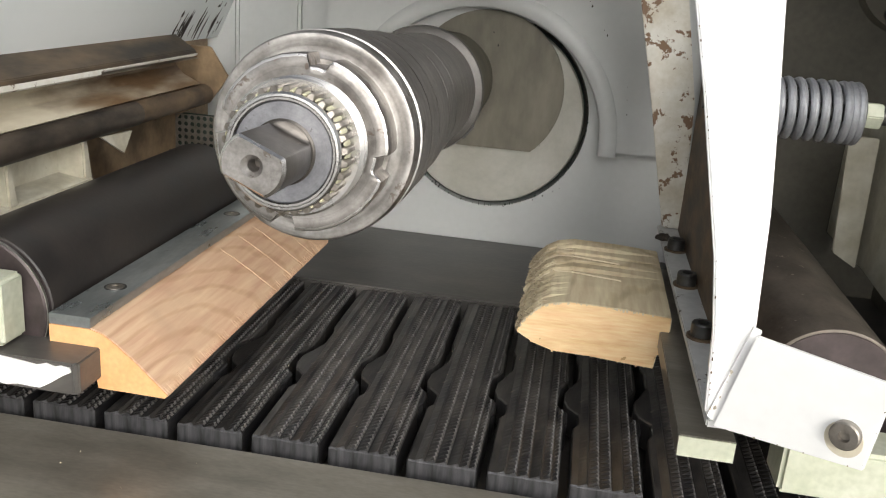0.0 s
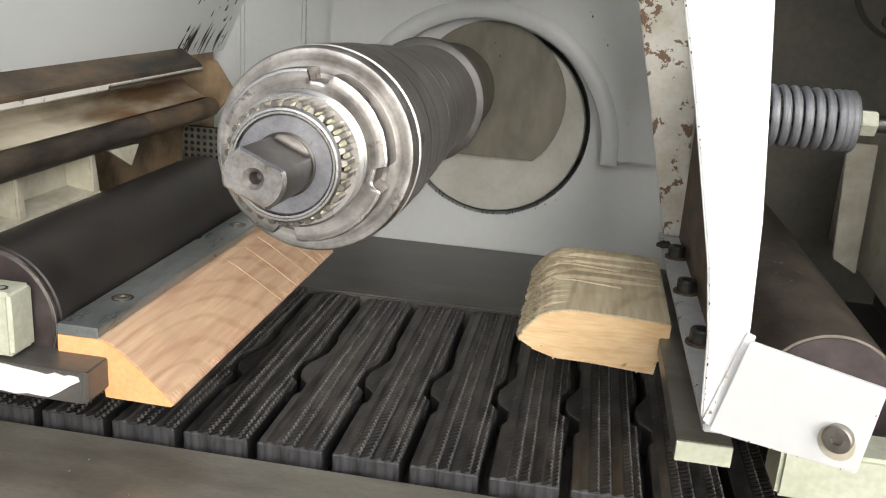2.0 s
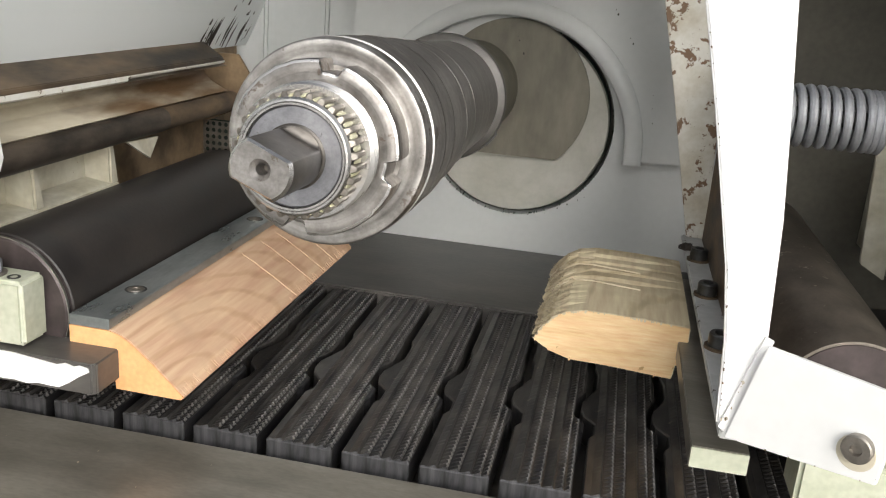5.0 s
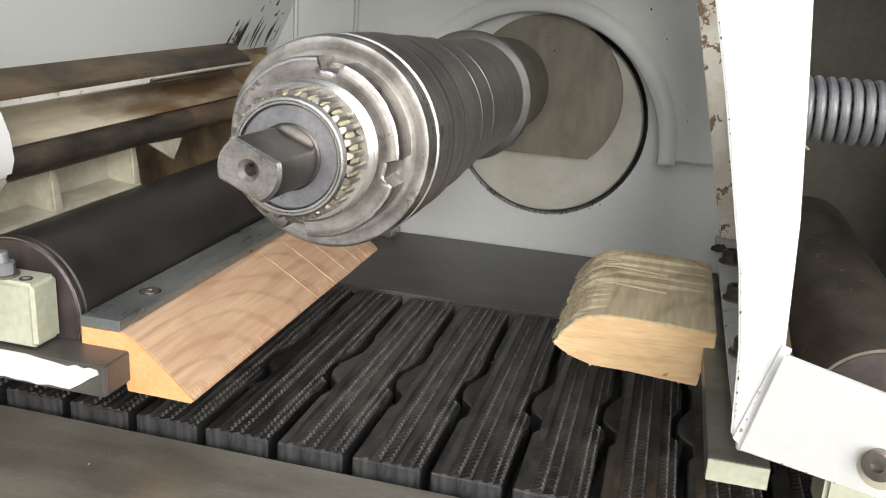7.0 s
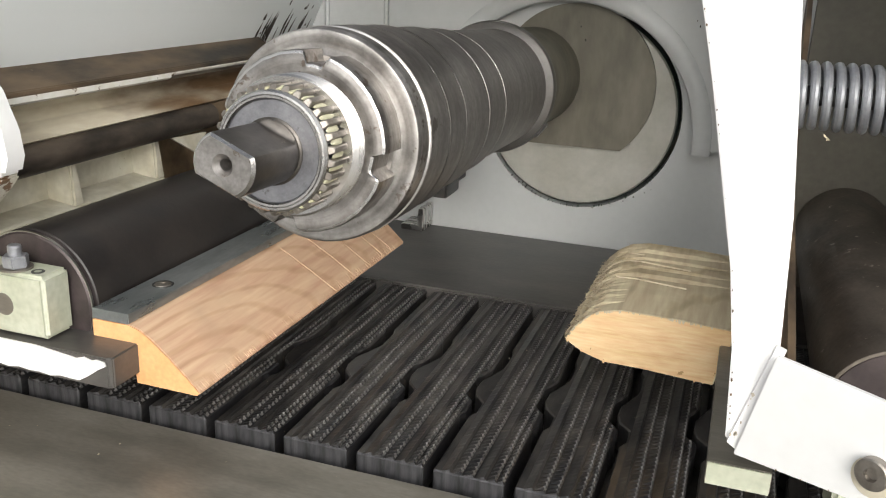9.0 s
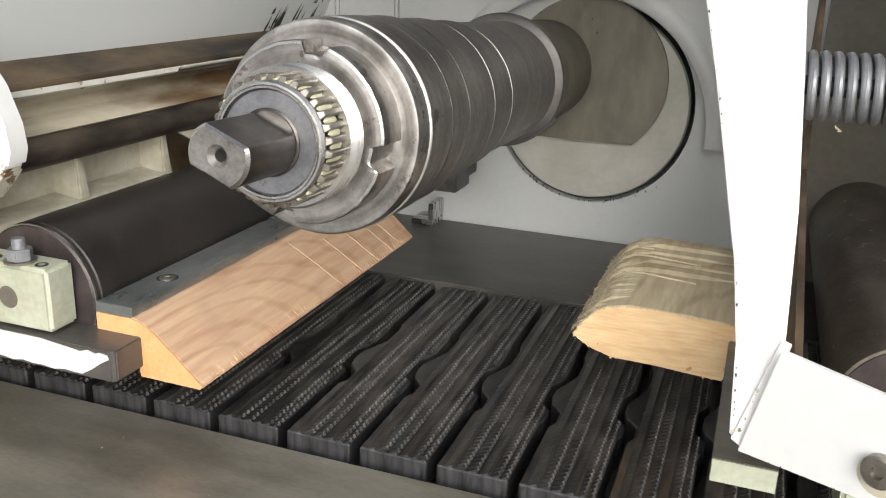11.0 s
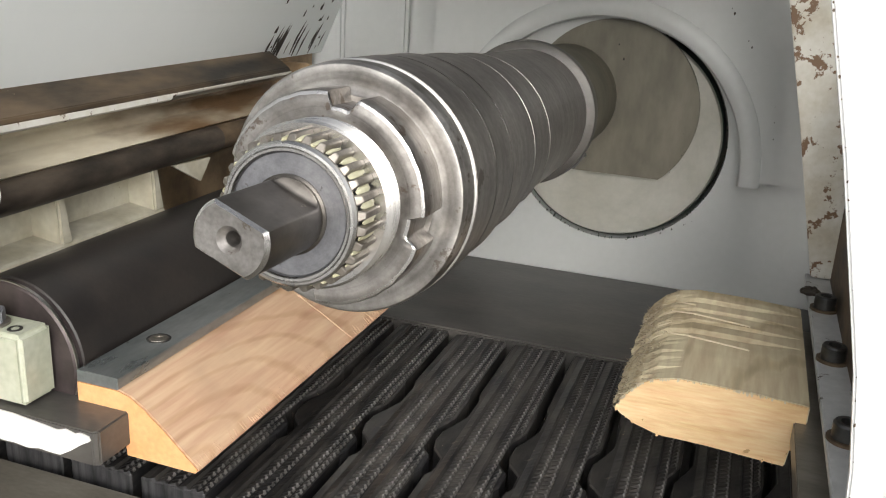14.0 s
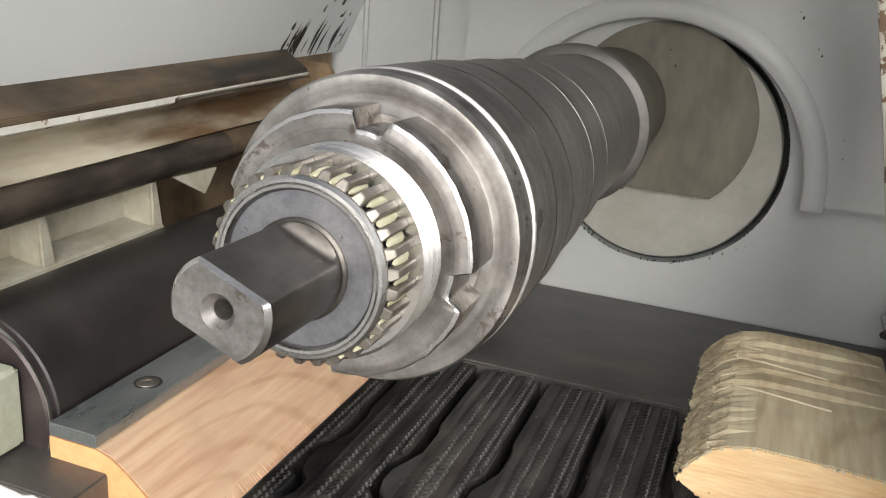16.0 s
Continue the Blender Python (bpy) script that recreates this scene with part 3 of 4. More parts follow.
# ---- wooden guide and steel strip beside the dark roller ----
guide = thing("wooden_guide", "planed pinkish pine guide with a sloped rounded nose", "wooden guide", (-0.21, 0, 0.03))
gp = [(-0.275, 0.063), (-0.2405, 0.062), (-0.237, 0.031), (-0.183, 0.0305), (-0.181, 0.033), (-0.205, 0.055), (-0.222, 0.069), (-0.232, 0.0755), (-0.242, 0.0785), (-0.275, 0.0785)]
gl = [(x + 0.21, z - 0.03) for x, z in gp]
part("body", prism(gl, "y", -0.004, 0.415, 0.0012, cuts=24), PINE, guide, smooth=True)
part("sawn_end", prism([(x * 0.985, z * 0.985 + 0.0003) for x, z in gl], "y", -0.0048, -0.0041), ENDCUT, guide, "fresh orange sawn end grain")

def cut_line(pts, w, lift, bm):
    """A raised torn fibre line that follows points on a surface."""
    b = bmesh.new()
    rows = []
    for x, y, z in pts:
        rows.append([b.verts.new((x, y - w, z - 0.0004)), b.verts.new((x, y - w * 0.3, z + lift)), b.verts.new((x, y + w, z - 0.0004))])
    for r0, r1 in zip(rows, rows[1:]):
        for k in range(2):
            b.faces.new((r0[k], r0[k + 1], r1[k + 1], r1[k]))
    return merge(bm, b)


nose = [(-0.233, 0.0754), (-0.222, 0.0690), (-0.205, 0.0550), (-0.1815, 0.0334)]
for y0 in (0.215, 0.262, 0.300, 0.338, 0.362):
    pts = []
    for k in range(13):
        f = k / 12 * (len(nose) - 1)
        i = min(int(f), len(nose) - 2)
        x = nose[i][0] + (nose[i + 1][0] - nose[i][0]) * (f - i)
        z = nose[i][1] + (nose[i + 1][1] - nose[i][1]) * (f - i)
        pts.append((x + 0.21, y0 + 0.018 * (1 - (k / 12) ** 2) * -1 + 0.018, z - 0.03 + 0.0004))
    part("saw_cut", cut_line(pts, 0.0007, 0.0005, None), PALECUT, guide, "pale torn saw line")
rnd = random.Random(3)
fz = bmesh.new()
for k in range(150):
    y = rnd.uniform(-0.003, 0.39)
    if 0.08 < y < 0.24 and rnd.random() < 0.7:
        continue
    L = rnd.uniform(0.002, 0.009)
    x = -0.1812
    pts = [(x - q * L * 0.74 + 0.21, y + rnd.uniform(-0.0003, 0.0003), 0.0334 + q * L * 0.68 - 0.03 + 0.0002) for q in (0, 0.5, 1)]
    cut_line(pts, 0.00022, 0.00005, fz)
tagged(part("frayed_edge", fz, PALECUT, guide, "fine torn fibres along the lower edge"), kind="stuff")

strip = thing("steel_strip", "flat zinc-grey steel strip screwed onto the wooden guide", "steel strip", (-0.2575, 0, 0.0787))
part("bar", box(-0.0165, 0.0165, -0.005, 0.395, 0, 0.0083, 0.0006), BLADE, strip)
for y in (0.06, 0.30):
    sc = part("screw", turned(lathe([(0, 0), (0, 0.0072), (0.0007, 0.0066), (0.0007, 0.0034), (-0.003, 0.0030), (-0.003, 0)], 32), Matrix.Rotation(radians(90), 4, "X")), SCREW, strip, "sunk hexagon socket screw", smooth=True)
    sc.location = (0.001, y, 0.0084)
    ring = part("countersink", turned(lathe([(0, 0.0072), (0.0003, 0.0072), (0.0003, 0.0088), (0, 0.0088)], 32), Matrix.Rotation(radians(90), 4, "X")), BLACKBOLT, sc, "dark countersink edge")

# ---- dark feed roller and its bearing block ----
roller = thing("feed_roller", "dark brown smooth feed roller with worn rim", "roller", (-0.333, 0, 0.083))
part("barrel", lathe([(0.006, 0), (0.006, 0.0545), (0.0075, 0.056), (0.388, 0.056), (0.395, 0.050), (0.395, 0)], 96), RUBBER, roller, smooth=True)
part("rim", lathe([(-0.001, 0.030), (-0.001, 0.0535), (0.0005, 0.0552), (0.0058, 0.0552), (0.0058, 0.03)], 96), ROLLEND, roller, "worn metal end rim", smooth=True)
part("rim_edge", lathe([(0.0002, 0.0549), (0.0002, 0.0557), (0.0022, 0.0557), (0.0022, 0.0549)], 96), STEEL, roller, "bright worn rim edge", smooth=True)
part("journal", lathe([(-0.02, 0), (-0.02, 0.02), (0.0058, 0.02), (0.0058, 0)], 48), ROLLEND, roller, smooth=True)

block = thing("bearing_block", "pale yellow-zinc steel bearing block on the white plate", "bearing block", (-0.32, -0.02, 0.0665))
part("body", box(-0.11, 0.0265, -0.011, 0.018, 0, 0.050, 0.0030, segs=3), ZINC, block, smooth=True)
part("pin", turned(lathe([(-0.0112, 0), (-0.0112, 0.0088), (-0.0104, 0.0095), (-0.009, 0.0095), (-0.009, 0)], 40), pose(-0.012, 0, 0.0235)), TABLE, block, "round steel pin end", smooth=True)


def hex_nut(r, h, mat, parent, at):
    b = prism([(r * math.cos(math.pi * k / 3), r * math.sin(math.pi * k / 3)) for k in range(6)], "z", 0, h, 0.0008)
    o = part("nut", b, mat, parent)
    o.location = at
    return o


hex_nut(0.0098, 0.009, SPRING, block, (-0.006, -0.001, 0.0515))
part("stud", turned(lathe([(0, 0), (0, 0.005), (0.018, 0.005), (0.019, 0.0042), (0.019, 0)], 24), pose(-0.006, -0.001, 0.0495, 90)), SPRING, block, smooth=True)
part("washer", turned(lathe([(0, 0), (0, 0.012), (0.0016, 0.012), (0.0016, 0)], 32), pose(-0.006, -0.001, 0.0500, 90)), SCREW, block, smooth=True)
for dx in (-0.03, 0.014):
    part("hole", turned(lathe([(0, 0.0028), (0, 0.0048), (0.0008, 0.0048), (0.0008, 0.0028)], 24), pose(dx, -0.001, 0.0497, 90)), BLACKBOLT, block, "dark threaded hole")

plate = thing("base_plate", "flat base plate with chipped white paint on its front", "base plate", (-0.40, -0.02, 0.040))
pp = [(-0.25, -0.016), (0.163, -0.016), (0.166, -0.013), (0.166, 0.05), (-0.25, 0.05)]
part("body", prism(pp, "z", 0, 0.0245, 0.001), BED, plate)
rnd = random.Random(5)
edge = [(-0.25, 0.0035)] + [(-0.25 + 0.39 * k / 40, 0.0025 + rnd.uniform(-0.0012, 0.0012)) for k in range(1, 40)] + [(0.1375, 0.003)]
topedge = [(0.146, 0.008), (0.155, 0.0145), (0.162, 0.0185), (0.161, 0.0215), (0.154, 0.0225), (0.150, 0.0210), (0.143, 0.0228), (0.136, 0.0205), (0.128, 0.0215), (0.118, 0.0225), (0.10, 0.0243), (-0.25, 0.0243)]
part("white_paint", prism(edge + topedge, "y", -0.0172, -0.0158), WHITE, plate, "chipped white paint")

# ---- sawn wooden block ----
oblock = thing("sawn_wood_block", "greyed rough-sawn wooden block with saw cuts on top", "wood block", (0.13, 0.157, 0.04))
op = [(0.061, 0.059), (0.068, 0.068), (0.078, 0.080), (0.088, 0.0855), (0.105, 0.0890), (0.150, 0.0885), (0.1915, 0.086), (0.1915, 0.052), (0.184, 0.0515), (0.1825, 0.0385), (0.165, 0.0395), (0.127, 0.042), (0.095, 0.0425), (0.078, 0.0475), (0.066, 0.054)]
ol = [(x - 0.13, z - 0.04) for x, z in op]
wb = prism(ol, "y", 0, 0.198, 0.0008, cuts=44)
rnd = random.Random(8)
for v in wb.verts:
    top = v.co.z > 0.012
    for cy in (0.094, 0.119, 0.145, 0.168):
        if top and abs(v.co.y - cy) < 0.0036 and v.co.x < 0.045:
            v.co.z -= 0.0028
            if v.co.x < -0.02:
                v.co.x += 0.004
    if v.co.x < -0.035 and v.co.y > 0.003:
        v.co += Vector((rnd.uniform(-0.0016, 0.0016), rnd.uniform(-0.001, 0.001), rnd.uniform(-0.0014, 0.0014)))
part("body", wb, OLDWOOD, oblock)
part("sawn_end", prism([(x * 0.985, z * 0.985 + 0.0004) for x, z in ol], "y", -0.0012, -0.0001), OLDEND, oblock, "pale fresh sawn end")

top = [(0.062, 0.061), (0.069, 0.0695), (0.079, 0.0808), (0.089, 0.0862), (0.105, 0.0893), (0.150, 0.0888), (0.176, 0.0868)]
for y0, reach in ((0.088, 6), (0.1125, 4), (0.139, 6), (0.162, 5)):
    pts = [(x - 0.13, y0 - 0.16 * (x - 0.062) * (x > 0.1), z - 0.0396) for x, z in top[:reach]]
    part("saw_cut", cut_line(pts, 0.0009, 0.0006, None), SPLINTER, oblock, "pale torn saw line")
rnd = random.Random(11)
fz = bmesh.new()
for k in range(300):
    y = rnd.uniform(0.0, 0.196)
    i = rnd.choice((0, 0, 1, 1, 2))
    f = rnd.random()
    x = top[i][0] + (top[i + 1][0] - top[i][0]) * f - 0.13
    z = top[i][1] + (top[i + 1][1] - top[i][1]) * f - 0.04
    L = rnd.uniform(0.0015, 0.005)
    d = Vector((-0.55 + rnd.uniform(-0.4, 0.2), rnd.uniform(-0.5, 0.5), -0.5 + rnd.uniform(-0.3, 0.7))).normalized() * L
    w = rnd.uniform(0.0003, 0.0008)
    v = [fz.verts.new((x, y - w, z)), fz.verts.new((x, y + w, z)), fz.verts.new((x + d.x - 0.0006, y + d.y, z + d.z + 0.0008)), fz.verts.new((x + 0.0008, y, z - 0.001))]
    for q in ((0, 1, 2), (0, 3, 2), (1, 3, 2)):
        fz.faces.new([v[j] for j in q])
tagged(part("frayed_edge", fz, SPLINTER, oblock, "frayed pale splinters on the sawn edge"), kind="stuff")

# ---- right-hand upright bracket ----
bracket = thing("upright_bracket", "white painted upright steel bracket with peeling rusty side", "bracket", (0.195, 0.0, 0.082))
part("foot_flange", box(0.002, 0.037, -0.034, 0.445, 0.004, 0.010, 0.001), FOOTPAINT, bracket, "oily painted foot flange")
part("front_plate", prism([(-0.005, 0.026), (0.001, 0.022), (0.0150, 0.083), (0.0110, 0.152), (0.0045, 0.212), (-0.0030, 0.275), (-0.007, 0.37), (-0.060, 0.37), (-0.0500, 0.272), (-0.0350, 0.212), (-0.0150, 0.122), (-0.0085, 0.078)], "y", -0.060, -0.053, 0.0012), WHITE, bracket, "bright white painted front plate")
part("fold", prism([(-0.004, 0.026), (0.0025, 0.0215), (0.0180, 0.0835), (0.0130, 0.0855)], "y", -0.0625, -0.0602), WHITE, bracket, "folded white corner with weld")
part("web", prism([(-0.050, 0.010), (0.430, 0.010), (0.430, 0.26), (0.38, 0.23), (0.25, 0.11), (-0.050, 0.05)], "x", 0.0235, 0.0280), RUSTY, bracket, "brown rust-stained inner web")
part("rear_plate", prism([(0.006, 0.011), (0.0270, 0.011), (0.0200, 0.152), (-0.005, 0.270), (-0.014, 0.37), (-0.064, 0.37), (-0.0560, 0.272), (-0.0260, 0.150)], "y", 0.4305, 0.440, 0.001), CHIPPED, bracket, "peeling cream paint over rust")
for y, r in ((0.345, 0.0088), (0.232, 0.0088), (0.106, 0.0088)):
    cap_screw("cap_screw", (0.2085, y, 0.0925), r, 0.0125, label="dark socket cap screw on the bracket foot", group="bracket screws")

gus = thing("cover_plate", "bright white tilted steel plate held by one screw", "cover plate", (0.197, -0.062, 0.10))
gus.rotation_euler = (0, 0, math.atan(-0.6))
part("plate", prism([(-0.0002, 0.003), (0.0148, 0.066), (0.0900, 0.0628), (0.0838, 0.0105)], "y", -0.004, 0.0, 0.0006), WHITE, gus, "bright white enamel")
part("screw", turned(lathe([(-0.0065, 0), (-0.0065, 0.0028), (-0.0090, 0.0033), (-0.0090, 0.0072), (-0.0082, 0.0081), (-0.004, 0.0081), (-0.004, 0)], 40), pose(0.072, 0, 0.0283)), SCREW, gus, "rusty socket screw head", smooth=True)
part("rust_stain", turned(lathe([(-0.0043, 0), (-0.0043, 0.0100), (-0.0040, 0.0103), (-0.0040, 0)], 32), pose(0.0712, 0, 0.0245)), TRAY, gus, "orange-brown rust stain round the screw")

bar = thing("flat_bar", "dark flat steel bar with a pale sawn end", "flat bar", (0.2015, -0.025, 0.0585))
part("body", box(-0.0185, 0.0185, 0.0, 0.36, 0, 0.0150, 0.0008), TABLE, bar)
part("end", box(-0.0180, 0.0180, -0.0009, 0.0001, 0.0004, 0.0146), ZINC, bar, "pale yellow-zinc end")
sblock = thing("bearing_block", "pale yellow-zinc steel bearing block below the white plate", "bearing block", (0.30, 0.01, 0.028))
part("body", box(-0.043, 0.09, -0.011, 0.03, 0, 0.038, 0.003), ZINC, sblock)
hex_nut(0.0085, 0.012, SPRING, sblock, (-0.0100, 0.010, 0.038))

# ---- spring, right roller and frame ----
spring = thing("compression_spring", "grey coil compression spring on a bolt", "spring", (0.240, 0.18, 0.267))


def coil(x0, x1, r, wire, turns, n=28, sides=10):
    b = bmesh.new()
    rows = []
    for k in range(int(turns * n) + 1):
        f = k / (turns * n)
        a = 2 * math.pi * k / n
        s = max(0, min(1, (f - 0.10) / 0.72))
        x = x0 + (x1 - x0) * (0.06 * min(f / 0.10, 1) + 0.82 * s + 0.12 * max(0, (f - 0.82) / 0.18))
        c = Vector((x, r * math.cos(a), r * math.sin(a)))
        out = Vector((0, math.cos(a), math.sin(a)))
        rows.append([b.verts.new(c + out * wire * math.cos(2 * math.pi * j / sides) + Vector((wire * math.sin(2 * math.pi * j / sides), 0, 0))) for j in range(sides)])
    for r0, r1 in zip(rows, rows[1:]):
        for j in range(sides):
            b.faces.new((r0[j], r0[(j + 1) % sides], r1[(j + 1) % sides], r1[j]))
    b.faces.new(rows[0])
    b.faces.new(rows[-1])
    return b


part("coil", coil(-0.042, 0.070, 0.0215, 0.0034, 15.2), SPRING, spring, smooth=True)
part("bolt", turned(lathe([(-0.05, 0), (-0.05, 0.007), (0.16, 0.007), (0.16, 0)], 24), Matrix.Rotation(radians(-90), 4, "Z")), BLACKBOLT, spring, smooth=True)
nb = prism([(0.011 * math.cos(math.pi * k / 3), 0.011 * math.sin(math.pi * k / 3)) for k in range(6)], "x", 0.073, 0.086, 0.0008)
part("nut", nb, ZINC, spring)

pipe = thing("rear_roller", "rust-brown steel roller with a scuffed end", "roller", (0.302, 0, 0.072))
part("barrel", lathe([(0.075, 0), (0.075, 0.0505), (0.0756, 0.052), (0.58, 0.052), (0.58, 0)], 80), PIPE, pipe, smooth=True)
part("end_face", lathe([(0.0742, 0), (0.0742, 0.0495), (0.0752, 0.0500), (0.0752, 0)], 64), ROLLEND, pipe, "purple-brown worn end", smooth=True)

# ---- chain of slats ----
chain = thing("feed_chain", "oily black steel slat feed chain", "feed chain", (0, 0, -0.036))
PITCH = 0.0614


def slat_mesh():
    hw, L = 0.0268, 0.3455
    outline = [(-hw, 0.0), (hw, 0.0), (hw, 0.088), (hw + 0.003, 0.096), (hw + 0.003, 0.114), (hw - 0.007, 0.126), (hw - 0.0085, 0.140), (hw - 0.007, 0.158), (hw - 0.002, 0.168), (hw + 0.002, 0.18), (hw + 0.002, 0.215), (hw, 0.225), (hw, L), (-hw, L), (-hw, 0.228), (-hw + 0.003, 0.218), (-hw + 0.003, 0.186), (-hw - 0.003, 0.168), (-hw - 0.0085, 0.154), (-hw - 0.009, 0.138), (-hw - 0.006, 0.126), (-hw + 0.004, 0.114), (-hw + 0.004, 0.096), (-hw, 0.088)]
    b = prism([(x - 0.0003, y) for x, y in outline], "z", 0.006, 0.0325, 0.0012, segs=1)
    rnd = random.Random(12)
    # saw-toothed ridges: a long slope, then a steep back whose crest is notched all along
    for x0, x1 in ((-0.0215, -0.0135), (-0.0132, -0.0050), (-0.0047, 0.0040), (0.0043, 0.0130), (0.0133, 0.0205), (0.0208, 0.0262)):
        fine = x0 in (-0.0132, -0.0047, 0.0133, 0.0208)
        n = 58
        low, crest, back = [], [], []
        for j in range(2 * n + 1):
            y = 0.0006 + (L - 0.0018) * j / (2 * n)
            dent = 0.0017 * (j % 2) if fine else 0.0
            h = 0.0352 - dent * rnd.uniform(0.75, 1.1) - 0.0003 * rnd.random()
            low.append(b.verts.new((x0, y, 0.0323)))
            crest.append(b.verts.new((x1 - 0.0012 - 0.3 * dent, y, h)))
            back.append(b.verts.new((x1, y, 0.0323)))
        for j in range(2 * n):
            if x0 > 0.02 and 0.112 < low[j].co.y < 0.172:
                continue
            b.faces.new((low[j], low[j + 1], crest[j + 1], crest[j]))
            f = b.faces.new((crest[j], crest[j + 1], back[j + 1], back[j]))
            if fine and j % 2 == 1:
                f.material_index = 2
                # lighter worn wedge on each notch's table side, painted as its highlight
                c, d = crest[j + 1].co, crest[j].co
                w = [b.verts.new(p) for p in (c + Vector((0.0002, -0.0002, 0.0002)), d + Vector((0.0006, 0.0004, 0.0003)), c + Vector((-0.0016, -0.0005, -0.0001)))]
                b.faces.new(w).material_index = 2
        n = 2 * n
        b.faces.new((low[0], crest[0], back[0]))
        b.faces.new((low[n], back[n], crest[n]))
    b.faces.ensure_lookup_table()
    for f in b.faces:
        c = f.calc_center_median()
        if c.y < 0.0009 and f.material_index == 0:
            f.material_index = 1
    return b


first = part("slat", slat_mesh(), [SLAT, SLATEND, CREST], chain)
first.location = (-0.0372 - 9 * PITCH, 0.0205, 0)
for k in range(1, 19):
    s = new("slat", first.data)
    s.parent = chain
    s.location = (-0.0372 + (k - 9) * PITCH, 0.0205, 0)

# ---- left: hood, rail, tube, casting ----
hood_end = 0.58
hood = part("hood", prism([(-0.392, 0.243), (-0.398, 0.246), (-0.268, 0.527), (-0.262, 0.524)], "y", -0.25, hood_end, 0.001), HOOD)
tagged(hood, "white painted sloping hood with black streaks at its end", "hood", kind="structure")
rnd = random.Random(21)
sb = bmesh.new()
up, along = Vector((0.42, 0, 0.9075)), Vector((0, 1, 0))
out = Vector((0.9075, 0, -0.42))
for k in range(40):
    y, sl = rnd.uniform(0.43, 0.572), rnd.uniform(0.0, 0.012) if k < 20 else rnd.uniform(0.01, 0.085)
    L, w = (rnd.uniform(0.006, 0.045), rnd.uniform(0.0004, 0.0012)) if k < 20 else (rnd.uniform(0.003, 0.010), rnd.uniform(0.001, 0.003))
    o = Vector((-0.392, y, 0.243)) + up * sl + out * 0.0006
    q = [o - along * w, o + along * w, o + up * L * 0.6 + along * (w * 0.8 + 0.006 * L / 0.05), o + up * L + along * 0.010 * L / 0.05, o + up * L * 0.5 - along * w * 0.6]
    sb.faces.new([sb.verts.new(c) for c in q])
tagged(part("black_streaks", sb, STAIN, hood, "black oily streaks"), kind="stuff")
rail = thing("guide_rail", "worn brown steel rail with a chipped white edge", "rail", (-0.36, 0.1, 0.235))
part("rail_face", prism([(-0.030, 0.022), (-0.002, 0.004), (0.0, 0.0), (-0.004, -0.002), (-0.034, 0.018)], "y", -0.35, 0.345, 0.0008), RAILM, rail)
part("painted_edge", prism([(-0.0045, -0.0022), (0.0006, 0.0002), (0.0008, -0.0045), (-0.004, -0.007)], "y", -0.35, 0.13), CHIPEDGE, rail, "chipped white paint edge")
part("worn_edge", prism([(-0.002, -0.0022), (0.0006, 0.0002), (0.0007, -0.0012), (-0.0015, -0.0034)], "y", 0.1302, 0.345), CHIPEDGE, rail, "thin line of chipped paint")
TRAYP = [(-0.004, -0.0072), (-0.029, -0.0045), (-0.034, -0.012), (-0.033, -0.018), (-0.025, -0.027), (-0.003, -0.0375), (-0.008, -0.041), (-0.045, -0.041), (-0.045, -0.002)]
part("tray", prism(TRAYP, "y", -0.35, 0.36, cuts=3), TRAY, rail, "cream inner face stained with rust")
tube = thing("cross_tube", "dark oily steel tube below the rail", "tube", (-0.365, 0, 0.183))
part("pipe", lathe([(-0.25, 0), (-0.25, 0.0128), (0.30, 0.0128), (0.30, 0)], 32), TUBE, tube, smooth=True)
part("worn_end", lathe([(0.3002, 0), (0.3002, 0.0122), (0.475, 0.0122), (0.475, 0)], 32), RUSTY, tube, "scraped rusty tube end", smooth=True)

cast = thing("cast_housing", "cream painted cast housing with open pockets", "housing", (-0.37, 0.1, 0.125))
part("back", box(-0.035, -0.028, -0.35, 0.118, -0.03, 0.055), CAST, cast)
part("ledge", prism([(-0.03, -0.03), (0.0, -0.03), (0.002, 0.004), (-0.002, 0.006), (-0.030, 0.010)], "y", -0.35, 0.125, 0.0015), CAST, cast)
for y in (-0.115, -0.005, 0.112):
    part("divider", prism([(y, 0.004), (y + 0.014, 0.004), (y + 0.006, 0.05), (y - 0.002, 0.05)], "x", -0.03, 0.0, 0.002), CAST, cast)
tagged(part("inner_wall", box(-0.43, -0.415, -0.25, 0.60, 0.0, 0.25), GUSSET), "rust-brown inner casing wall", "casing wall", kind="structure")

# ---- right casing frame ----
frame_post = thing("casing_frame", "cream painted casing frame with upright webs", "frame", (0.40, 0.4, 0.06))
part("web", prism([(-0.022, 0.035), (0.004, 0.02), (0.0, 0.16), (-0.030, 0.16)], "y", 0.0, 0.008, 0.001), CAST, frame_post)
part("panel", prism([(-0.30, 0.0), (0.0, 0.02), (0.15, 0.02), (0.15, 0.17), (-0.30, 0.17)], "x", 0.01, 0.018, 0.001), CAST, frame_post)
tri = thing("guard_tab", "pale triangular sheet tab below the tube", "sheet tab", (-0.36, 0.25, 0.16))
part("sheet", prism([(-0.026, 0.011), (0.034, 0.008), (0.017, -0.012)], "x", -0.0015, 0.0015), CAST, tri)
gusset = thing("rusty_gusset", "brown rusty gusset plate at the rail end", "gusset", (-0.39, 0.5, 0.18))
part("plate", prism([(-0.05, -0.08), (-0.02, -0.03), (0.020, -0.012), (0.046, 0.022), (0.022, 0.058), (-0.05, 0.058)], "y", 0.0, 0.006, 0.001), GUSSET, gusset)
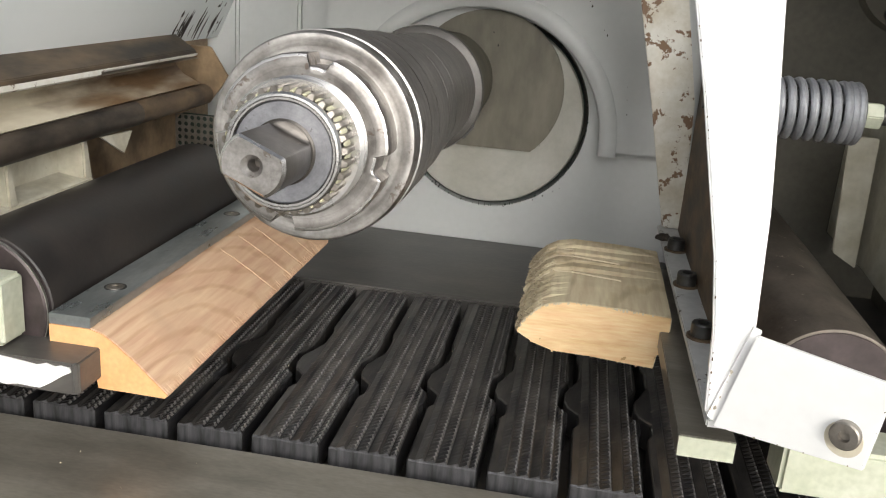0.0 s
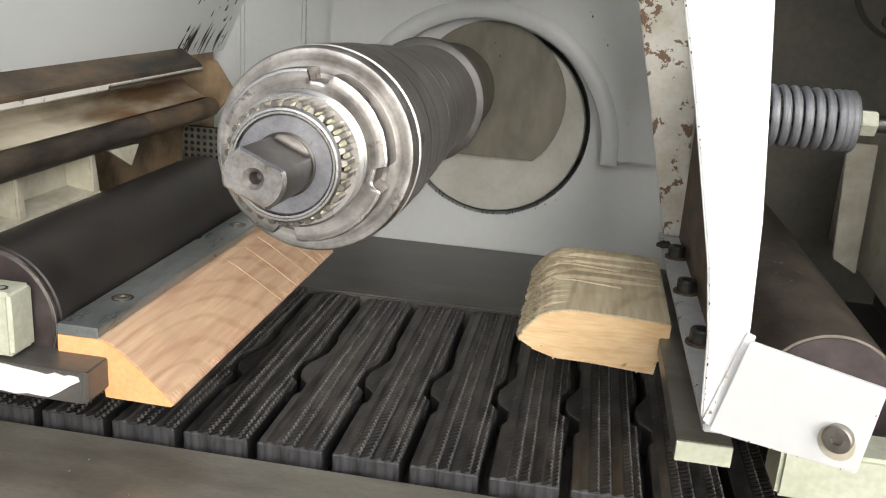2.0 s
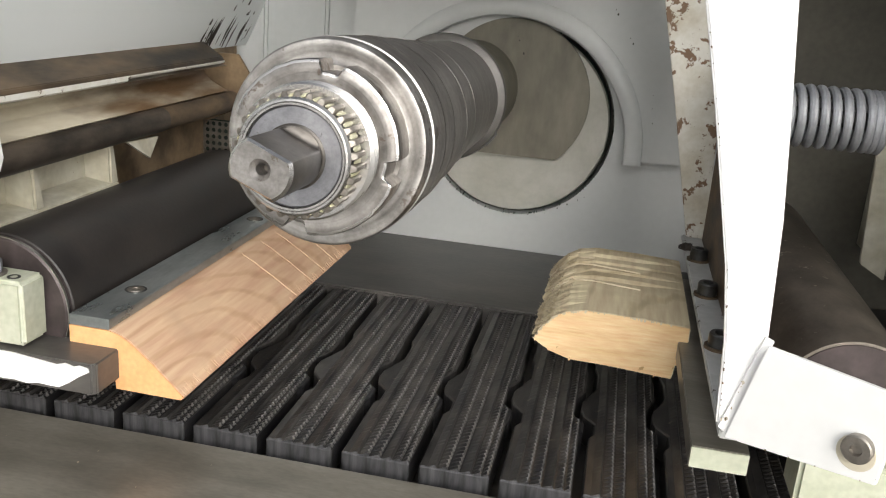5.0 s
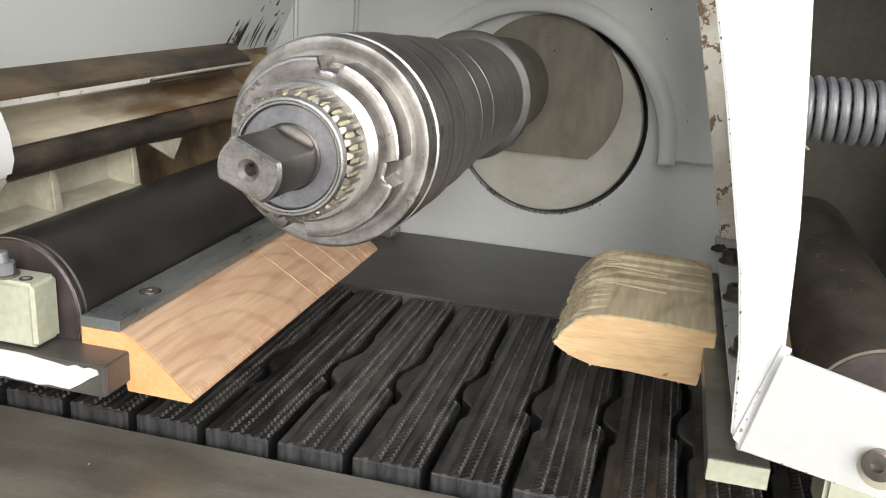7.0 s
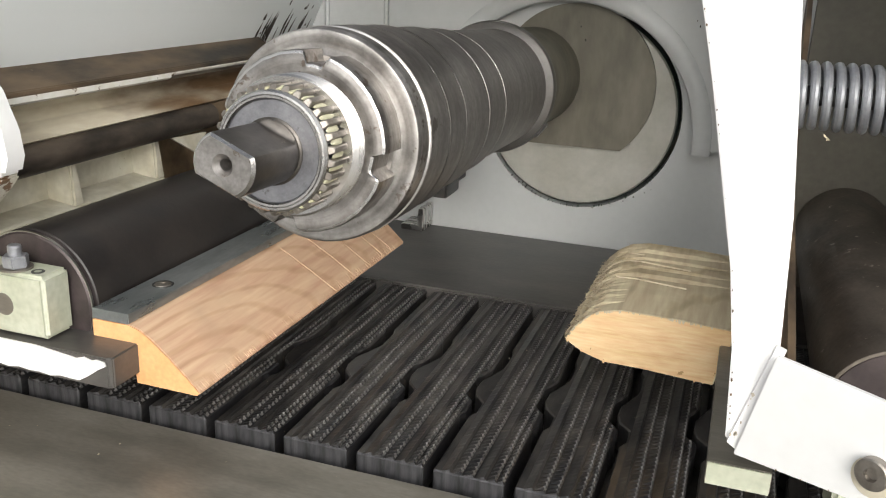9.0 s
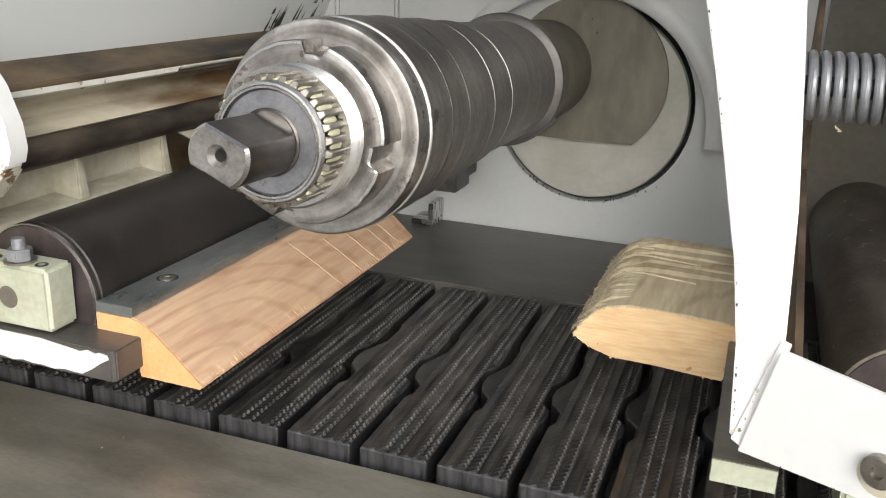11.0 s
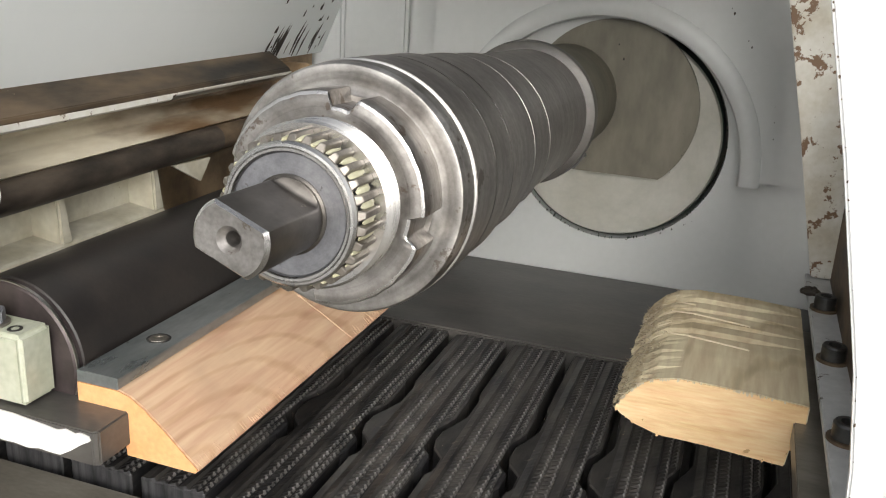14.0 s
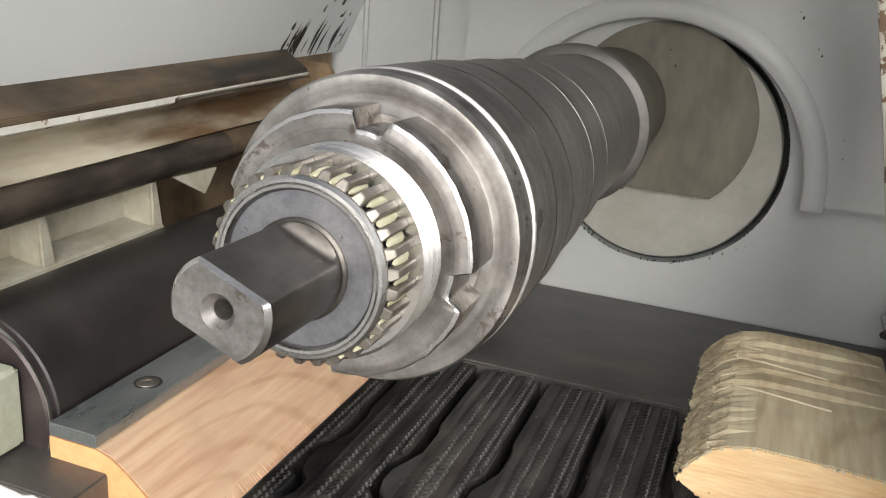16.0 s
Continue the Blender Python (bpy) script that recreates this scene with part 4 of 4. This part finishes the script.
part("boss", turned(lathe([(-0.008, 0), (-0.008, 0.008), (0.0, 0.010), (0.0, 0)], 24), pose(-0.02, 0, 0.0)), RUSTY, gusset, smooth=True)
mesh_plate = thing("perforated_plate", "grey perforated steel plate with round holes", "perforated plate", (-0.384, 0.50, 0.113))


def perforated(nx, nz, pitch, r, t):
    """Sheet of square cells, each with an open round hole."""
    b = bmesh.new()
    n = 12
    for i in range(nx):
        for j in range(nz):
            cx, cz = (i - nx / 2 + 0.5) * pitch, (j - nz / 2 + 0.5) * pitch
            ring, sq = [], []
            for k in range(n):
                a = 2 * math.pi * (k + 0.5) / n
                m = max(abs(math.cos(a)), abs(math.sin(a)))
                ring.append((cx + r * math.cos(a), cz + r * math.sin(a)))
                sq.append((cx + pitch / 2 * math.cos(a) / m, cz + pitch / 2 * math.sin(a) / m))
            v = [[b.verts.new((p[0], y, p[1])) for p in q] for y, q in ((0, ring), (0, sq), (t, ring))]
            for k in range(n):
                k2 = (k + 1) % n
                b.faces.new((v[0][k], v[0][k2], v[1][k2], v[1][k]))
                b.faces.new((v[0][k], v[2][k], v[2][k2], v[0][k2]))
    return b


part("sheet", perforated(9, 9, 0.0085, 0.0030, 0.002), SCREW, mesh_plate)
# near-black sheet paints the shaded depth behind the open holes
part("backing", box(-0.039, 0.039, 0.004, 0.006, -0.039, 0.039), DARKGAP, mesh_plate)
lever = thing("clamp_lever", "white painted rounded lever with a rusty tip", "lever", (-0.385, -0.035, 0.208))
lever.scale = (1.16, 1.16, 1.16)
part("arm", prism([(-0.10, 0.05), (0.035, 0.058), (0.052, 0.035), (0.061, 0.012), (0.063, -0.004), (0.059, -0.016), (-0.10, -0.016)], "y", 0.0, 0.02, 0.003), WHITE, lever, smooth=True)
part("tip", prism([(-0.06, -0.0165), (0.058, -0.0165), (0.050, -0.026), (0.036, -0.040), (-0.06, -0.045)], "y", 0.001, 0.019, 0.002), CHIPPED, lever, "worn rusty underside")
dog = thing("stop_block", "small dark steel stop block on the casing wall", "block", (-0.185, 0.52, 0.0))
part("head", box(-0.03, 0.026, -0.02, 0.03, 0.068, 0.105, 0.002), BLACKBOLT, dog)
part("stem", box(-0.02, 0.016, 0.0302, 0.092, 0.072, 0.100, 0.001), BLACKBOLT, dog)
# bright block stands in for a white gleam low on the wall
foot = thing("wall_gleam", "bright steel block standing in for a gleam on the wall", "bracket", (-0.225, 0.577, 0.0))
part("base", box(-0.02, 0.012, -0.01, 0.03, 0.0, 0.008, 0.001), BRIGHT, foot)
part("upright", box(0.004, 0.012, -0.01, 0.03, 0.008, 0.032, 0.001), BRIGHT, foot)
hub = thing("round_cover", "dark round casing cover with bolt holes", "cover", (0.45, 0.54, 0.385))
part("disc", lathe([(0.0, 0), (0.0, 0.062), (-0.0, 0.062), (0.014, 0.066), (0.014, 0)], 64), SHADE, hub, smooth=True)
for a in range(6):
    bo = part("bolt", lathe([(-0.006, 0), (-0.006, 0.006), (-0.005, 0.007), (0.0, 0.007)], 16), BLACKBOLT, hub, smooth=True)
    bo.location = (0.05 * math.cos(a * 1.047), 0, 0.05 * math.sin(a * 1.047))
# crumbs of sawdust on the table and slats
rnd = random.Random(30)
cr = bmesh.new()
for k in range(220):
    x, y = rnd.uniform(-0.45, 0.35), rnd.uniform(-0.30, 0.36)
    z = -0.013 if y < 0.012 else -0.0030
    if 0.012 <= y < 0.022:
        continue
    sz = rnd.uniform(0.0003, 0.0011)
    c = [cr.verts.new((x + rnd.uniform(-1, 1) * sz, y + rnd.uniform(-1, 1) * sz * 1.6, z + h * sz)) for h in (0, 0, 0, 1.2)]
    for f in ((0, 1, 3), (1, 2, 3), (2, 0, 3), (0, 1, 2)):
        cr.faces.new([c[i] for i in f])
tagged(part("sawdust_crumbs", cr, SPLINTER), "pale sawdust crumbs on table and slats", "sawdust", kind="stuff")
# grimy lumps and small fixings in the roller bay and on the bracket foot
grime = thing("grease_lump", "black oily grime heaped round the bracket screws", "grime", (0.1990, 0.385, 0.092))
gb = bmesh.new()
bmesh.ops.create_icosphere(gb, subdivisions=3, radius=0.008)
for v in gb.verts:
    v.co *= 1 + 0.35 * noise.noise(v.co * 260)
    v.co.z = max(v.co.z * 0.8, 0)
part("lump", gb, STAIN, grime)
bay_bolt = thing("hex_bolt", "oily hexagon bolt on the roller bay floor", "bolt", (0.372, 0.50, 0.03))
part("head", prism([(0.012 * math.cos(math.pi * k / 3), 0.012 * math.sin(math.pi * k / 3)) for k in range(6)], "z", 0.012, 0.024, 0.001), SCREW, bay_bolt)
part("base", box(-0.022, 0.022, -0.022, 0.022, -0.03, 0.0118, 0.002), SHADE, bay_bolt)
rnd = random.Random(41)
tuft = thing("string_tuft", "pale frayed string caught under the spring", "string", (0.232, 0.165, 0.242))
for k in range(4):
    tb = bmesh.new()
    ang = rnd.uniform(-0.9, 0.9)
    prev = None
    for j in range(5):
        c = Vector((math.sin(ang + 0.5 * j) * 0.0011 * j, rnd.uniform(-0.0008, 0.0008), -0.0009 * j))
        ring = [tb.verts.new(c + Vector((0.0006 * math.cos(q), 0, 0.0006 * math.sin(q)))) for q in (0, 2.1, 4.2)]
        if prev:
            for q in range(3):
                tb.faces.new((prev[q], prev[(q + 1) % 3], ring[(q + 1) % 3], ring[q]))
        prev = ring
    part("strand", tb, SPLINTER, tuft)
# chips along painted edges, and torn chips round the wood block's sawn end


def edge_chips(name, line, y, count, size, mat, parent, seed, label):
    """Small ragged flakes scattered along a line in x, z at depth y."""
    r = random.Random(seed)
    b = bmesh.new()
    for _ in range(count):
        i = r.randrange(len(line) - 1)
        f = r.random()
        x = line[i][0] + (line[i + 1][0] - line[i][0]) * f
        z = line[i][1] + (line[i + 1][1] - line[i][1]) * f
        sz = size * r.uniform(0.3, 1.0) ** 2
        m = r.randint(5, 7)
        fan = [(x + sz * r.uniform(0.5, 1) * math.cos(6.283 * k / m), z + 1.6 * sz * r.uniform(0.5, 1) * math.sin(6.283 * k / m)) for k in range(m)]
        prism(fan, "y", y, y + 0.0004, 0, b)
    return tagged(part(name, b, mat, parent, label), kind="stuff")


edge_chips("chipped_edge", [(-0.0490, 0.270), (-0.0340, 0.212), (-0.0140, 0.122), (-0.0075, 0.078), (-0.004, 0.035)], -0.0603, 26, 0.0008, RUSTY, bracket, 3, "brown chips along the painted edge")
edge_chips("chipped_corner", [(-0.004, 0.030), (0.000, 0.032), (0.006, 0.060)], -0.0629, 9, 0.0014, TRAY, bracket, 4, "rust-stained chipped corner")
edge_chips("chipped_rim", [(0.001, 0.0035), (0.0830, 0.0110), (0.0890, 0.060)], -0.0043, 9, 0.0006, RUSTY, gus, 5, "brown chips along the plate rim")
front = [(x * 0.985, z * 0.985 + 0.0004) for x, z in ol]
edge_chips("torn_rim", front[:7], -0.0016, 70, 0.0017, SPLINTER, oblock, 6, "pale torn wood along the upper rim")
edge_chips("torn_base", front[8:] + front[:1], -0.0016, 14, 0.0015, OLDEND, oblock, 7, "ragged lower rim")
edge_chips("dirt_speck", [(-0.115, 0.09), (-0.06, 0.055), (0.02, 0.05), (0.09, 0.09)], WY - 0.0006, 26, 0.0014, STAIN, wall, 8, "oily specks below the opening")
edge_chips("ragged_gap", [(HOLE[0] + (HR - 0.001) * math.cos(radians(a)), HOLE[1] + (HR - 0.001) * math.sin(radians(a))) for a in range(-150, 121, 6)], WY - 0.0008, 150, 0.0016, DARKGAP, wall, 9, "ragged black flakes along the disc gap")
edge_chips("panel_speck", [(0.085, 0.335), (0.147, 0.243), (0.153, 0.187)], WY - 0.0306, 7, 0.0016, STAIN, panel, 10, "dark specks on the panel")
edge_chips("housing_speck", [(0.060, 0.166), (0.040, 0.128), (-0.03, 0.285)], WY - 0.0052, 9, 0.0018, STAIN, wall, 11, "dark specks round the housing")
